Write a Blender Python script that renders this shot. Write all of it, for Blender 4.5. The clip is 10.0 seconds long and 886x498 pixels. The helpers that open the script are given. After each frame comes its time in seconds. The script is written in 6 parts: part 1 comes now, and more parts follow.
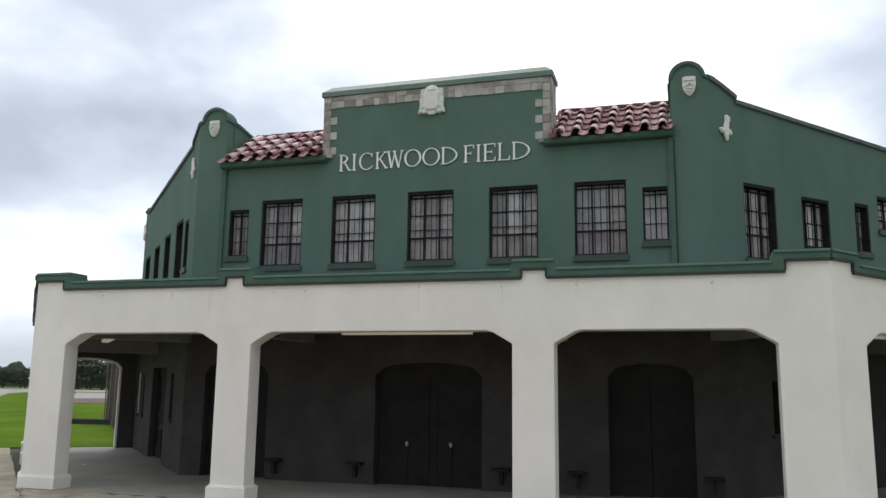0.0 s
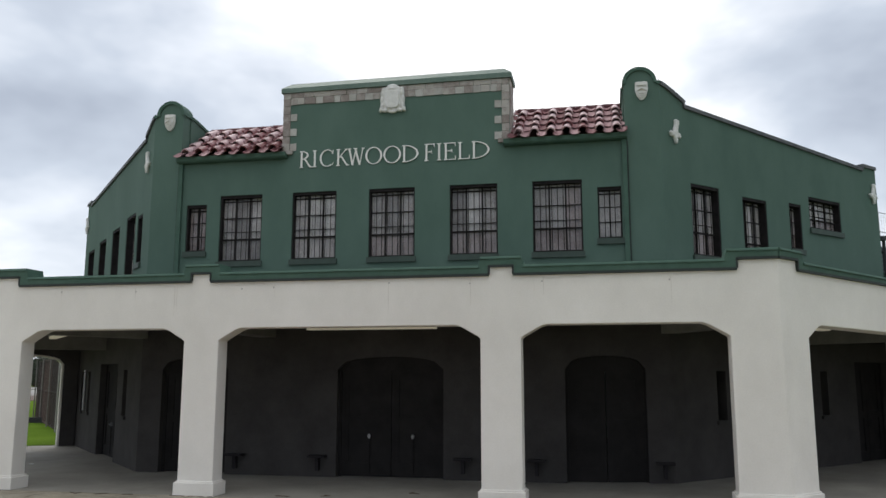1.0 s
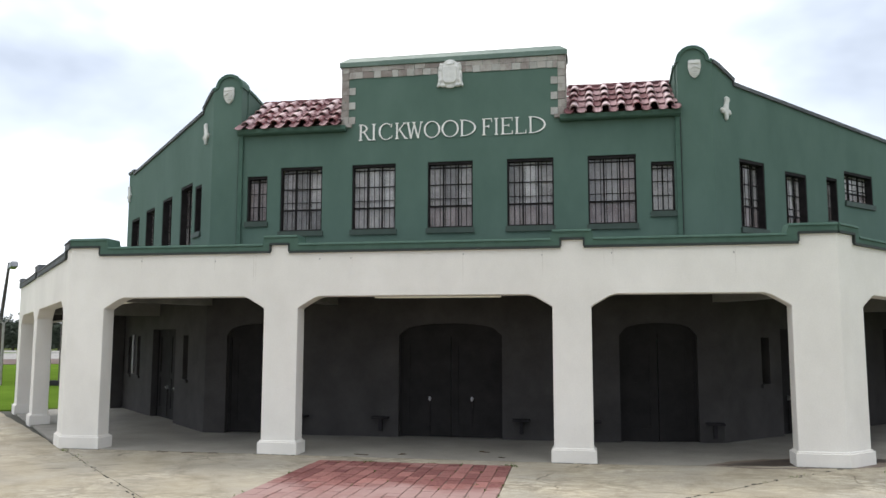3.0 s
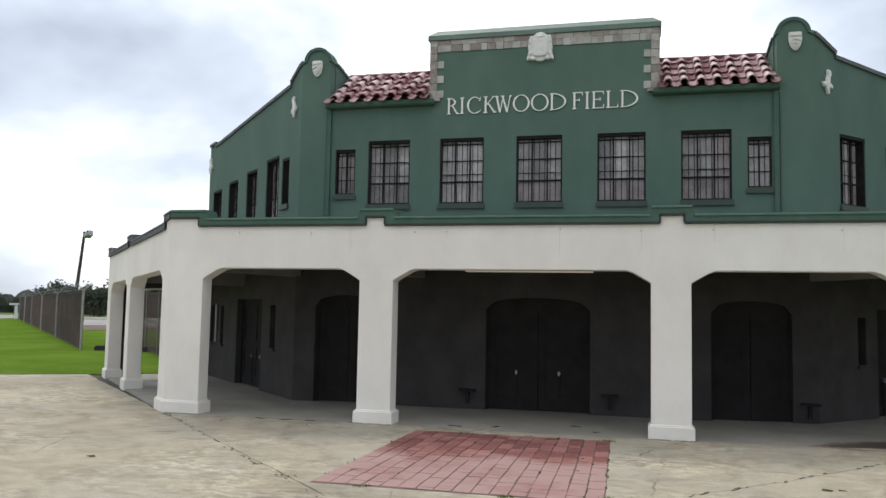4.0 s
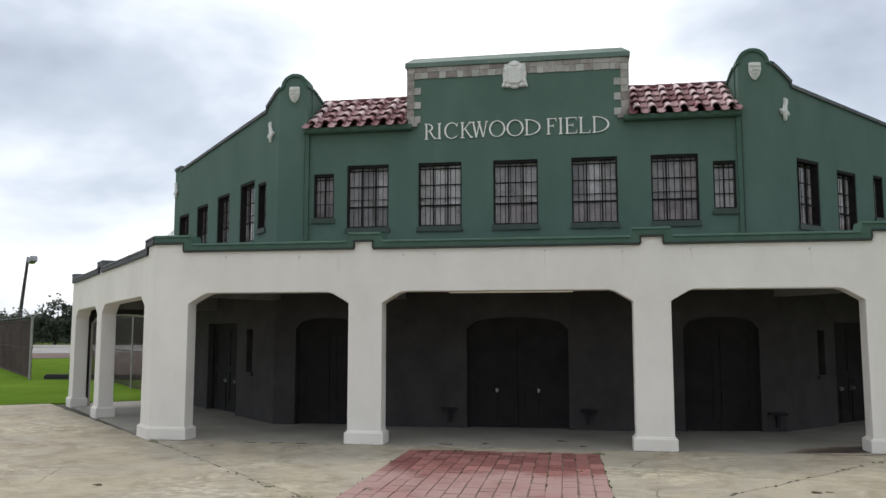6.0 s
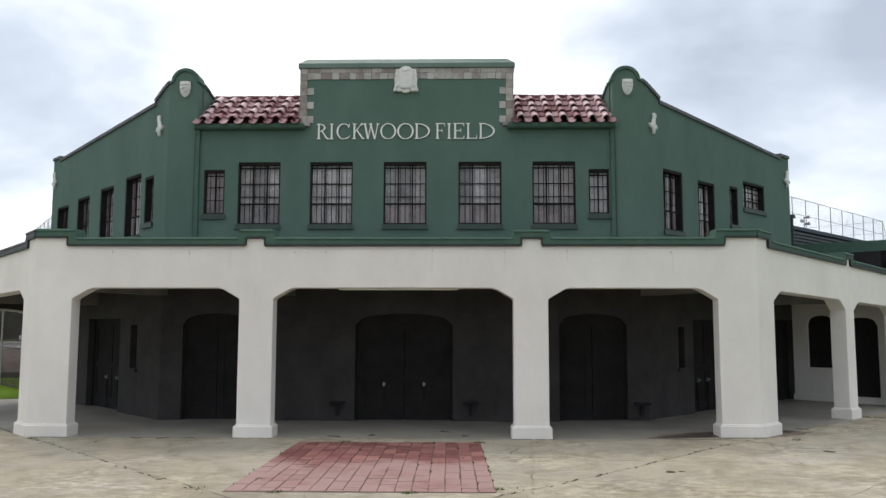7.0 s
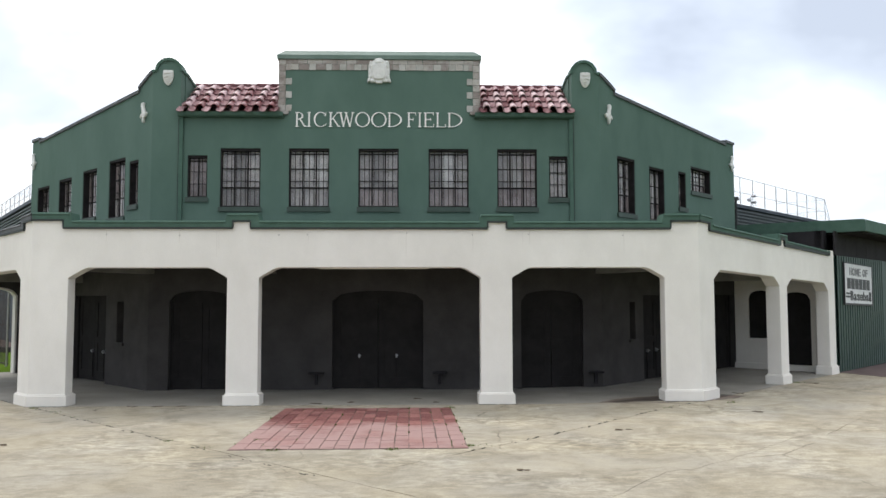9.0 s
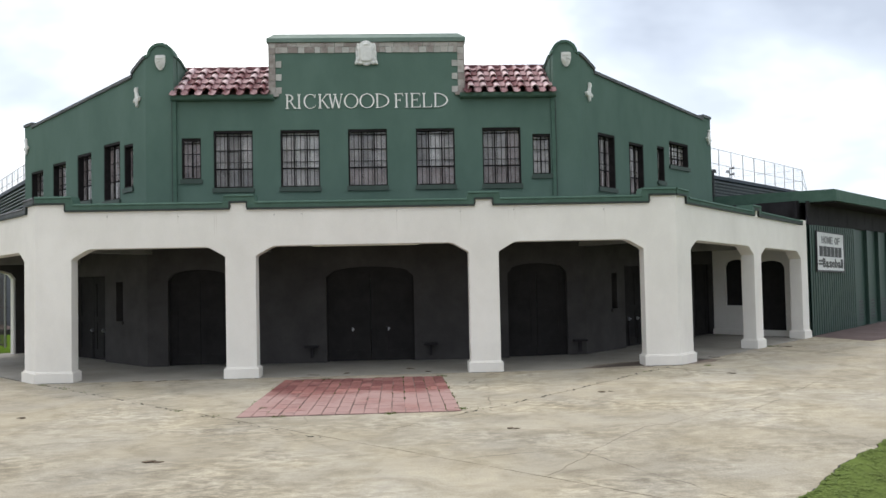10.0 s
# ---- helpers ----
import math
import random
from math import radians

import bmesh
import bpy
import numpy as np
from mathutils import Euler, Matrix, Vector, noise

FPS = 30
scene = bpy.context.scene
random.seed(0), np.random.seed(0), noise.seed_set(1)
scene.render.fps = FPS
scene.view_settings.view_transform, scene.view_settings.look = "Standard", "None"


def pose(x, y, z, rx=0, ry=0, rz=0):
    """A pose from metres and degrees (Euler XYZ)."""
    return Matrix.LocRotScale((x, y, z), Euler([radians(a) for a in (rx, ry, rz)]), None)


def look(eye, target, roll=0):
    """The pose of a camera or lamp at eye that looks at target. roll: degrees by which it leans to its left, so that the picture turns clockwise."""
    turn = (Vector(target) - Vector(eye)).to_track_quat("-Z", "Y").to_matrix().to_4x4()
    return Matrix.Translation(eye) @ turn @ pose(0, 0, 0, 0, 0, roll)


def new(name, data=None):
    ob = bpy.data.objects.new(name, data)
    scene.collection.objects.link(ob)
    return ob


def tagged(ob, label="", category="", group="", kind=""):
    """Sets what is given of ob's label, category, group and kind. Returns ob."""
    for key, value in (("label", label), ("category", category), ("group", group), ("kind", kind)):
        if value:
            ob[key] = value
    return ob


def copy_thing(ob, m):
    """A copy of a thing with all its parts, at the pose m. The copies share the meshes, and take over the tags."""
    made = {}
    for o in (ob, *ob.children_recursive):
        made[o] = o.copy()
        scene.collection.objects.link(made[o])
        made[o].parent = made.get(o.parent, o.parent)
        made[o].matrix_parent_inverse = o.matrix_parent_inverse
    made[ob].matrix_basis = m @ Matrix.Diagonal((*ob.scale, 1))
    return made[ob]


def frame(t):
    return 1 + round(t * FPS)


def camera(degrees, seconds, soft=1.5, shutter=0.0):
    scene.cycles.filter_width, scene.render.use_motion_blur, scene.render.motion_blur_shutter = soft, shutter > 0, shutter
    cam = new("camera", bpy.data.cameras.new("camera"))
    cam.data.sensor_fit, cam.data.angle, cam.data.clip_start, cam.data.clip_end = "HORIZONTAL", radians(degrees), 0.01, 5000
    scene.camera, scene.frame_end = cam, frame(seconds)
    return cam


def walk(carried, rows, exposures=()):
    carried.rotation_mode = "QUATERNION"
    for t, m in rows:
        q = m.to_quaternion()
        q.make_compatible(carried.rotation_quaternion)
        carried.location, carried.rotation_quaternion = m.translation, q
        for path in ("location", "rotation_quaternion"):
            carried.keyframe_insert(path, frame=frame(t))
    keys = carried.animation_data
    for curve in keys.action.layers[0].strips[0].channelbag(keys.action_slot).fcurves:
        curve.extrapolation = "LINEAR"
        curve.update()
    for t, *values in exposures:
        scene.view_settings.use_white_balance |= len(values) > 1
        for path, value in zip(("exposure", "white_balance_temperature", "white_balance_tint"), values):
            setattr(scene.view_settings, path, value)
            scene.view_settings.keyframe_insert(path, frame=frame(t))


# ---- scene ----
cam = camera(58.0, 10.0)
PATH = [
    (0, (4.572, -11.495, 1.874), (4, -9.607, 2.202), 0.7),
    (0.3, (4.341, -11.574, 1.896), (3.766, -9.695, 2.27), -0.5),
    (0.5, (4.195, -11.634, 1.906), (3.624, -9.749, 2.258), 0.4),
    (0.8, (4.102, -11.813, 1.905), (3.644, -9.899, 2.26), 0.3),
    (1, (4.023, -12.007, 1.898), (3.629, -10.07, 2.207), -0),
    (1.5, (3.626, -12.321, 1.879), (3.179, -10.392, 2.155), 1),
    (1.8, (3.453, -12.403, 1.911), (3.012, -10.468, 2.16), 2),
    (2, (3.337, -12.48, 1.924), (2.917, -10.548, 2.22), 1.9),
    (2.2, (3.23, -12.632, 1.933), (2.84, -10.688, 2.197), -0.3),
    (3.3, (2.587, -12.901, 1.938), (2.235, -10.944, 2.157), 0.4),
    (3.5, (2.446, -12.931, 1.978), (2.043, -10.987, 2.225), 2.2),
    (3.8, (2.159, -13.107, 1.959), (1.683, -11.178, 2.184), 1.7),
    (4, (2.001, -13.096, 1.934), (1.52, -11.16, 2.088), 1.1),
    (4.3, (1.743, -13.225, 1.918), (1.244, -11.298, 2.109), 1.6),
    (4.5, (1.596, -13.142, 1.907), (1.098, -11.216, 2.116), -0.7),
    (4.8, (1.391, -13.198, 1.902), (0.881, -11.276, 2.114), 0.7),
    (5, (1.31, -13.246, 1.891), (0.875, -11.306, 2.102), 0.7),
    (5.2, (1.259, -13.294, 1.892), (0.844, -11.347, 2.087), -0.3),
    (6.3, (1.243, -13.764, 1.947), (0.98, -11.793, 2.168), 0.4),
    (6.5, (1.271, -13.849, 1.942), (1.066, -11.875, 2.192), 0.6),
    (6.8, (1.248, -14.044, 1.934), (1.14, -12.059, 2.151), 0.6),
    (7, (1.233, -14.202, 1.928), (1.187, -12.212, 2.124), 0.1),
    (7.5, (1.147, -14.583, 1.929), (1.077, -12.597, 2.15), 0.4),
    (7.8, (1.148, -14.762, 1.943), (1.087, -12.765, 2.047), 0.5),
    (8, (1.142, -14.846, 1.962), (1.084, -12.852, 2.104), 0.9),
    (8.3, (1.066, -15.023, 1.976), (1.049, -13.027, 2.102), -0.5),
    (8.5, (1.029, -15.162, 1.981), (1.044, -13.165, 2.089), -1.3),
    (8.8, (1.011, -15.345, 1.991), (1.055, -13.351, 2.145), 0),
    (9, (1.008, -15.5, 1.989), (1.062, -13.505, 2.118), -0.1),
    (9.3, (1.03, -15.746, 1.988), (1.133, -13.749, 2.032), 1),
    (9.5, (1.019, -15.838, 1.989), (1.109, -13.843, 2.089), 1.3),
    (9.8, (0.958, -16.037, 1.978), (1.048, -14.041, 2.087), -0),
    (10, (0.891, -16.182, 1.954), (0.983, -14.185, 2.022), -1.2),
]
EXPOSURES = [(0.0, 0.44), (0.5, 0.24), (0.8, 0.08), (1.0, 0.26), (1.5, 0.26), (2.0, 0.48), (2.8, 0.79), (3.5, 0.81), (4.0, 0.56), (4.5, 0.46), (4.8, 0.28), (5.0, 0.36), (6.5, 0.37), (7.0, 0.48), (7.5, 0.56), (8.0, 0.79), (8.5, 0.84), (9.0, 0.8), (9.5, 0.74), (10.0, 0.72)]
walk(cam, [(t, look(eye, target, roll)) for t, eye, target, roll in PATH], EXPOSURES)

# ---- world and light ----
world = bpy.data.worlds.new("overcast")
scene.world = world
world.use_nodes = True
wn, wl = world.node_tree.nodes, world.node_tree.links
wn.clear()
SUN_EL, SUN_AZ = radians(58), radians(-34)
SUN_WAY = (math.sin(SUN_AZ) * math.cos(SUN_EL), math.cos(SUN_AZ) * math.cos(SUN_EL), math.sin(SUN_EL))


def wnode(kind, **values):
    n = wn.new(kind)
    for key, value in values.items():
        n.inputs[key].default_value = value
    return n


sky = wn.new("ShaderNodeTexSky")
sky.sky_type, sky.sun_disc, sky.sun_elevation, sky.sun_rotation = "NISHITA", False, SUN_EL, SUN_AZ
sky_bg = wnode("ShaderNodeBackground", Strength=0.12)
wl.new(sky.outputs[0], sky_bg.inputs["Color"])
coord = wn.new("ShaderNodeTexCoord")
stretch = wn.new("ShaderNodeMapping")
stretch.inputs["Scale"].default_value = (1.0, 1.0, 1.9)
stretch.inputs["Location"].default_value = (2.87, 0.7, 0.2)
fold = wn.new("ShaderNodeVectorMath")
fold.operation = "ABSOLUTE"
aside = wn.new("ShaderNodeVectorMath")
aside.operation = "ADD"
aside.inputs[1].default_value = (0.10, 0.0, 0.0)
wl.new(coord.outputs["Generated"], aside.inputs[0])
wl.new(aside.outputs["Vector"], fold.inputs[0])
drift = wn.new("ShaderNodeVectorMath")
drift.operation = "MULTIPLY_ADD"
drift.inputs[1].default_value = (-1.0, 1.0, 1.0)
wl.new(fold.outputs["Vector"], drift.inputs[0])
lean = wn.new("ShaderNodeVectorMath")
lean.operation = "MULTIPLY"
lean.inputs[1].default_value = (0.0, 0.05, 0.10)
wl.new(coord.outputs["Generated"], lean.inputs[0])
wl.new(lean.outputs["Vector"], drift.inputs[2])
wl.new(drift.outputs["Vector"], stretch.inputs["Vector"])
big = wnode("ShaderNodeTexNoise", Scale=2.3, Detail=5.0, Roughness=0.5, Distortion=0.15)
wl.new(stretch.outputs[0], big.inputs["Vector"])
# the cloud deck is thinnest high up and in one veil low in the north; near the horizon it pales again


def wmath(kind, a, b=None, c=None):
    n = wn.new("ShaderNodeMath")
    n.operation = kind
    for k, v in enumerate((a, b, c)):
        if isinstance(v, (int, float)):
            n.inputs[k].default_value = v
        elif v is not None:
            wl.new(v, n.inputs[k])
    return n.outputs[0]


def wramp(value, a, b, top):
    """0 to top as the value goes from a to b."""
    n = wn.new("ShaderNodeMapRange")
    n.inputs["From Min"].default_value, n.inputs["From Max"].default_value, n.inputs["To Max"].default_value = a, b, top
    wl.new(value, n.inputs["Value"])
    return n.outputs["Result"]


VEIL_AZ, VEIL_EL = radians(-10), radians(22)
glow = wn.new("ShaderNodeVectorMath")
glow.operation = "DOT_PRODUCT"
glow.inputs[1].default_value = (math.sin(VEIL_AZ) * math.cos(VEIL_EL), math.cos(VEIL_AZ) * math.cos(VEIL_EL), math.sin(VEIL_EL))
wl.new(coord.outputs["Generated"], glow.inputs[0])
height = wn.new("ShaderNodeSeparateXYZ")
wl.new(coord.outputs["Generated"], height.inputs[0])
veil = wmath("MULTIPLY", wmath("POWER", wmath("MAXIMUM", glow.outputs["Value"], 0.0), 7.0), 0.23)
thin = wmath("MAXIMUM", veil, wramp(height.outputs["Z"], 0.36, 0.62, 0.155))
thin = wmath("ADD", thin, wramp(height.outputs["Z"], 0.15, 0.05, 0.10))
mass = wmath("MULTIPLY_ADD", big.outputs["Fac"], 0.8, thin)
tone = wn.new("ShaderNodeValToRGB")
tone.color_ramp.elements[0].position, tone.color_ramp.elements[0].color = 0.37, (0.39, 0.433, 0.51, 1)
tone.color_ramp.elements[1].position, tone.color_ramp.elements[1].color = 0.62, (1.17, 1.17, 1.168, 1)
low_tone = tone.color_ramp.elements.new(0.46)
low_tone.color = (0.535, 0.588, 0.67, 1)
mid_tone = tone.color_ramp.elements.new(0.54)
mid_tone.color = (0.775, 0.815, 0.878, 1)
wl.new(mass, tone.inputs["Fac"])
cloud_bg = wnode("ShaderNodeBackground", Strength=1.0)
wl.new(tone.outputs["Color"], cloud_bg.inputs["Color"])
cover = wn.new("ShaderNodeMixShader")
cover.inputs["Fac"].default_value = 0.93
wl.new(sky_bg.outputs[0], cover.inputs[1])
wl.new(cloud_bg.outputs[0], cover.inputs[2])
out = wn.new("ShaderNodeOutputWorld")
wl.new(cover.outputs[0], out.inputs["Surface"])

sun = new("sun", bpy.data.lights.new("sun", "SUN"))
sun.data.energy, sun.data.angle, sun.data.color = 0.8, radians(14), (1.0, 0.96, 0.9)
sun.matrix_world = look(tuple(60 * v for v in SUN_WAY), (0, 0, 0))
scene.view_settings.exposure = 0.0

# ---- materials ----


def surface(name, dark, light, scale=3.0, rough=0.7, fine=60.0, bump=0.15, spread=0.0, metal=0.0, streak=0.0, spec=0.5, fleck=0.0):
    """Paint, stone, wood or metal with variation at two scales, fine relief, and an optional tint per object."""
    m = bpy.data.materials.new(name)
    m.use_nodes = True
    n, l = m.node_tree.nodes, m.node_tree.links
    b = n["Principled BSDF"]
    tc = n.new("ShaderNodeTexCoord")
    vec = tc.outputs["Object"]
    if streak:
        mp = n.new("ShaderNodeMapping")
        mp.inputs["Scale"].default_value = (1, 1, 1 - streak)
        l.new(vec, mp.inputs["Vector"])
        vec = mp.outputs[0]
    n1, n2 = n.new("ShaderNodeTexNoise"), n.new("ShaderNodeTexNoise")
    n1.inputs["Scale"].default_value, n1.inputs["Detail"].default_value, n1.inputs["Roughness"].default_value = scale, 7, 0.62
    n2.inputs["Scale"].default_value, n2.inputs["Detail"].default_value = fine, 3
    l.new(vec, n1.inputs["Vector"])
    l.new(tc.outputs["Object"], n2.inputs["Vector"])
    mixed = n.new("ShaderNodeMath")
    mixed.operation = "MULTIPLY_ADD"
    mixed.inputs[1].default_value, mixed.inputs[2].default_value = 0.3, -0.15
    l.new(n2.outputs["Fac"], mixed.inputs[0])
    add = n.new("ShaderNodeMath")
    l.new(n1.outputs["Fac"], add.inputs[0])
    l.new(mixed.outputs[0], add.inputs[1])
    last = add.outputs[0]
    if spread:
        info = n.new("ShaderNodeObjectInfo")
        per = n.new("ShaderNodeMath")
        per.operation = "MULTIPLY_ADD"
        per.inputs[1].default_value, per.inputs[2].default_value = spread, -spread / 2
        l.new(info.outputs["Random"], per.inputs[0])
        more = n.new("ShaderNodeMath")
        l.new(last, more.inputs[0])
        l.new(per.outputs[0], more.inputs[1])
        last = more.outputs[0]
    ramp = n.new("ShaderNodeValToRGB")
    e = ramp.color_ramp.elements
    e[0].position, e[0].color, e[1].position, e[1].color = 0.3, (*dark, 1), 0.7, (*light, 1)
    l.new(last, ramp.inputs["Fac"])
    l.new(ramp.outputs["Color"], b.inputs["Base Color"])
    b.inputs["Roughness"].default_value, b.inputs["Metallic"].default_value = rough, metal
    b.inputs["Specular IOR Level"].default_value = spec
    bm_node = n.new("ShaderNodeBump")
    bm_node.inputs["Strength"].default_value, bm_node.inputs["Distance"].default_value = bump, 0.01
    l.new(add.outputs[0], bm_node.inputs["Height"])
    l.new(bm_node.outputs[0], b.inputs["Normal"])
    return m


GREEN = surface("green_painted_stucco", (0.086, 0.142, 0.114), (0.110, 0.173, 0.142), 1.1, 0.75, 70, 0.3, streak=0.5, spec=0.15)
# trim green made paler for the sky's light on the sloping cap
CAP_SKY_GREEN = surface("sky_lightened_green_cap", (0.10, 0.155, 0.125), (0.16, 0.22, 0.185), 2.5, 0.6, 40, 0.15, spec=0.4)
GREEN_TRIM = surface("green_painted_metal", (0.057, 0.109, 0.083), (0.080, 0.140, 0.108), 4, 0.7, 40, 0.1, spec=0.2)
COPING_GREY = surface("weathered_grey_coping", (0.06, 0.065, 0.07), (0.13, 0.135, 0.14), 3, 0.7, 40, 0.2)
WHITE = surface("white_painted_concrete", (0.715, 0.682, 0.625), (0.83, 0.797, 0.738), 0.9, 0.75, 45, 0.25, streak=0.3, spec=0.3)
# lower wall colour darkened to hold the shade under the arcade
LOWER = surface("shade_dark_lower_wall", (0.044, 0.0408, 0.0393), (0.070, 0.065, 0.0625), 1.6, 0.8, 50, 0.2, spec=0.2)
# ceiling and beams: dimness of the covered walk put into the colour
CEILING = surface("shade_dimmed_ceiling", (0.16, 0.155, 0.145), (0.24, 0.235, 0.22), 2, 0.85, 50, 0.15, spec=0.2)
# near black for doors, slit windows and soffit, surrounding shade included in it
DOOR_AND_SHADE = surface("door_and_shade_black", (0.0195, 0.018, 0.0178), (0.031, 0.029, 0.028), 3, 0.75, 50, 0.1, spec=0.10)
FRAME = surface("dark_window_metal", (0.014, 0.012, 0.012), (0.03, 0.026, 0.026), 8, 0.7, 60, 0.15, spec=0.15)
WEEP = surface("grey_drain_stain", (0.36, 0.34, 0.31), (0.48, 0.45, 0.41), 9, 0.9, 60, 0.1)
STREAK = surface("faint_rain_streak", (0.62, 0.585, 0.525), (0.74, 0.70, 0.64), 9, 0.85, 60, 0.1, spec=0.2)
# for drip edges, and for the shadow line drawn beside each downspout
DRIP_AND_SHADOW = surface("drip_edge_and_shadow_line", (0.010, 0.015, 0.013), (0.024, 0.032, 0.029), 5, 0.6, 40, 0.1)
SILL = surface("dark_green_sill", (0.03, 0.05, 0.04), (0.05, 0.08, 0.062), 5, 0.6, 60, 0.15)
CURTAIN = surface("white_window_blind", (0.35, 0.32, 0.31), (0.70, 0.655, 0.635), 3.5, 0.9, 30, 0.05, spread=0.3)
# brighter and greyer blind copies: sky reflection and shade put into the colour
SKY_BLIND = surface("sky_bright_white_blind", (0.52, 0.49, 0.48), (0.82, 0.79, 0.77), 3.5, 0.9, 30, 0.05, spread=0.3)
GREY_BLIND = surface("shaded_grey_blind", (0.25, 0.23, 0.225), (0.45, 0.42, 0.41), 3.5, 0.9, 30, 0.05, spread=0.3)
DUSTY = surface("dusty_pink_blind", (0.25, 0.20, 0.195), (0.46, 0.39, 0.38), 3.5, 0.9, 30, 0.05, spread=0.3)
TILE = surface("terracotta_tile", (0.21, 0.075, 0.08), (0.58, 0.42, 0.425), 7, 0.5, 45, 0.3, spread=0.8, spec=0.45)
# darker copy of the tile colour, for the shade between the cover tiles
TILE_PAN = surface("shaded_pan_terracotta", (0.15, 0.055, 0.06), (0.38, 0.24, 0.245), 6, 0.7, 45, 0.3, spread=0.6, spec=0.2)
RIDGE = surface("dark_ridge_tile", (0.07, 0.024, 0.028), (0.16, 0.07, 0.075), 6, 0.7, 40, 0.3, spread=0.4, spec=0.2)
STONE = surface("rubble_stone", (0.25, 0.21, 0.19), (0.45, 0.42, 0.385), 5, 0.85, 40, 0.5, spread=0.42)
STONE_PALE = surface("pale_rubble_stone", (0.36, 0.345, 0.315), (0.50, 0.485, 0.455), 6, 0.85, 40, 0.5, spread=0.35)
PLASTER = surface("white_cast_plaster", (0.62, 0.61, 0.58), (0.78, 0.77, 0.74), 9, 0.7, 50, 0.3)
LETTER = surface("pale_letter_paint", (0.78, 0.76, 0.72), (0.88, 0.86, 0.82), 9, 0.5, 60, 0.1)
FLOOR = surface("arcade_concrete_floor", (0.215, 0.201, 0.172), (0.33, 0.309, 0.268), 0.9, 0.7, 22, 0.2)
GAP = surface("dark_joint_soil", (0.03, 0.03, 0.022), (0.07, 0.065, 0.045), 8, 0.95, 60, 0.4)
GRASS = surface("mown_grass", (0.073, 0.130, 0.017), (0.123, 0.196, 0.029), 0.35, 0.95, 18, 0.6, spec=0.0)
BLADE = surface("grass_blade", (0.085, 0.115, 0.032), (0.155, 0.20, 0.06), 6, 0.8, 30, 0.1, spec=0.05)
VERGE = surface("patchy_verge", (0.08, 0.10, 0.032), (0.135, 0.182, 0.05), 2.2, 0.95, 30, 0.6, spec=0.0)
FIELD = surface("rough_field", (0.07, 0.11, 0.02), (0.16, 0.19, 0.05), 0.05, 0.95, 3, 0.5, spec=0.1)
ROADWAY = surface("pale_road", (0.20, 0.19, 0.18), (0.34, 0.33, 0.31), 0.3, 0.9, 20, 0.2)
CORRUGATED = surface("green_corrugated_metal", (0.016, 0.045, 0.033), (0.028, 0.066, 0.048), 1.4, 0.5, 40, 0.1)
# near-black brown holding the canopy's shade; the small wall brackets share it
SHADE_BROWN = surface("dark_shade_brown", (0.018, 0.016, 0.018), (0.032, 0.029, 0.031), 2, 0.75, 40, 0.1, spec=0.15)
DARK_METAL = surface("dark_metal", (0.02, 0.022, 0.024), (0.05, 0.05, 0.052), 6, 0.5, 60, 0.1, metal=0.3)
LOUVRE = surface("dark_teal_louvre", (0.012, 0.019, 0.034), (0.03, 0.042, 0.062), 3, 0.6, 40, 0.1)
GALV = surface("galvanised_steel", (0.28, 0.28, 0.29), (0.42, 0.42, 0.43), 8, 0.45, 60, 0.1, metal=0.6)
RUST = surface("rusty_fence_slat", (0.042, 0.028, 0.026), (0.108, 0.068, 0.062), 0.7, 0.85, 30, 0.3, spread=0.45)
POST = surface("weathered_post", (0.17, 0.15, 0.14), (0.38, 0.36, 0.34), 5, 0.8, 40, 0.3, spread=0.4)
POLE = surface("dark_timber_pole", (0.04, 0.035, 0.03), (0.08, 0.07, 0.06), 4, 0.8, 50, 0.3)
BOARD = surface("white_sign_board", (0.60, 0.60, 0.59), (0.72, 0.72, 0.71), 3, 0.5, 40, 0.05)
WORN_INK = surface("worn_grey_sign_paint", (0.12, 0.12, 0.12), (0.3, 0.3, 0.3), 14, 0.6, 40, 0.05)
INK = surface("black_sign_paint", (0.015, 0.015, 0.016), (0.03, 0.03, 0.03), 8, 0.5, 40, 0.05)
# leaf green greyed and lifted to carry the haze of distance
LEAF = surface("haze_greyed_foliage", (0.04, 0.05, 0.037), (0.082, 0.099, 0.07), 0.4, 0.8, 9, 0.3, spread=0.3, spec=0.2)
BARK = surface("tree_bark", (0.04, 0.03, 0.024), (0.09, 0.07, 0.055), 5, 0.9, 30, 0.5)
CAR_PAINT = surface("white_car_paint", (0.6, 0.6, 0.6), (0.7, 0.7, 0.7), 4, 0.25, 40, 0.0)
RUBBER = surface("black_rubber", (0.012, 0.012, 0.012), (0.025, 0.025, 0.025), 6, 0.8, 60, 0.1)
WET = surface("damp_stain_soil", (0.045, 0.034, 0.027), (0.10, 0.078, 0.06), 3, 0.6, 30, 0.1)
DAMP = surface("drying_stain", (0.13, 0.095, 0.07), (0.24, 0.19, 0.15), 4, 0.75, 30, 0.1)
BED = surface("brick_bed_grit", (0.085, 0.06, 0.05), (0.22, 0.15, 0.13), 2, 0.95, 60, 0.4)
PATH_RED = surface("dull_red_paving", (0.085, 0.055, 0.05), (0.15, 0.105, 0.095), 1.2, 0.85, 20, 0.3)
DIRT = surface("red_brown_dirt", (0.085, 0.052, 0.043), (0.145, 0.098, 0.082), 0.4, 0.95, 8, 0.4)
LITTER = surface("dry_leaf", (0.06, 0.04, 0.025), (0.14, 0.10, 0.06), 9, 0.9, 40, 0.2)


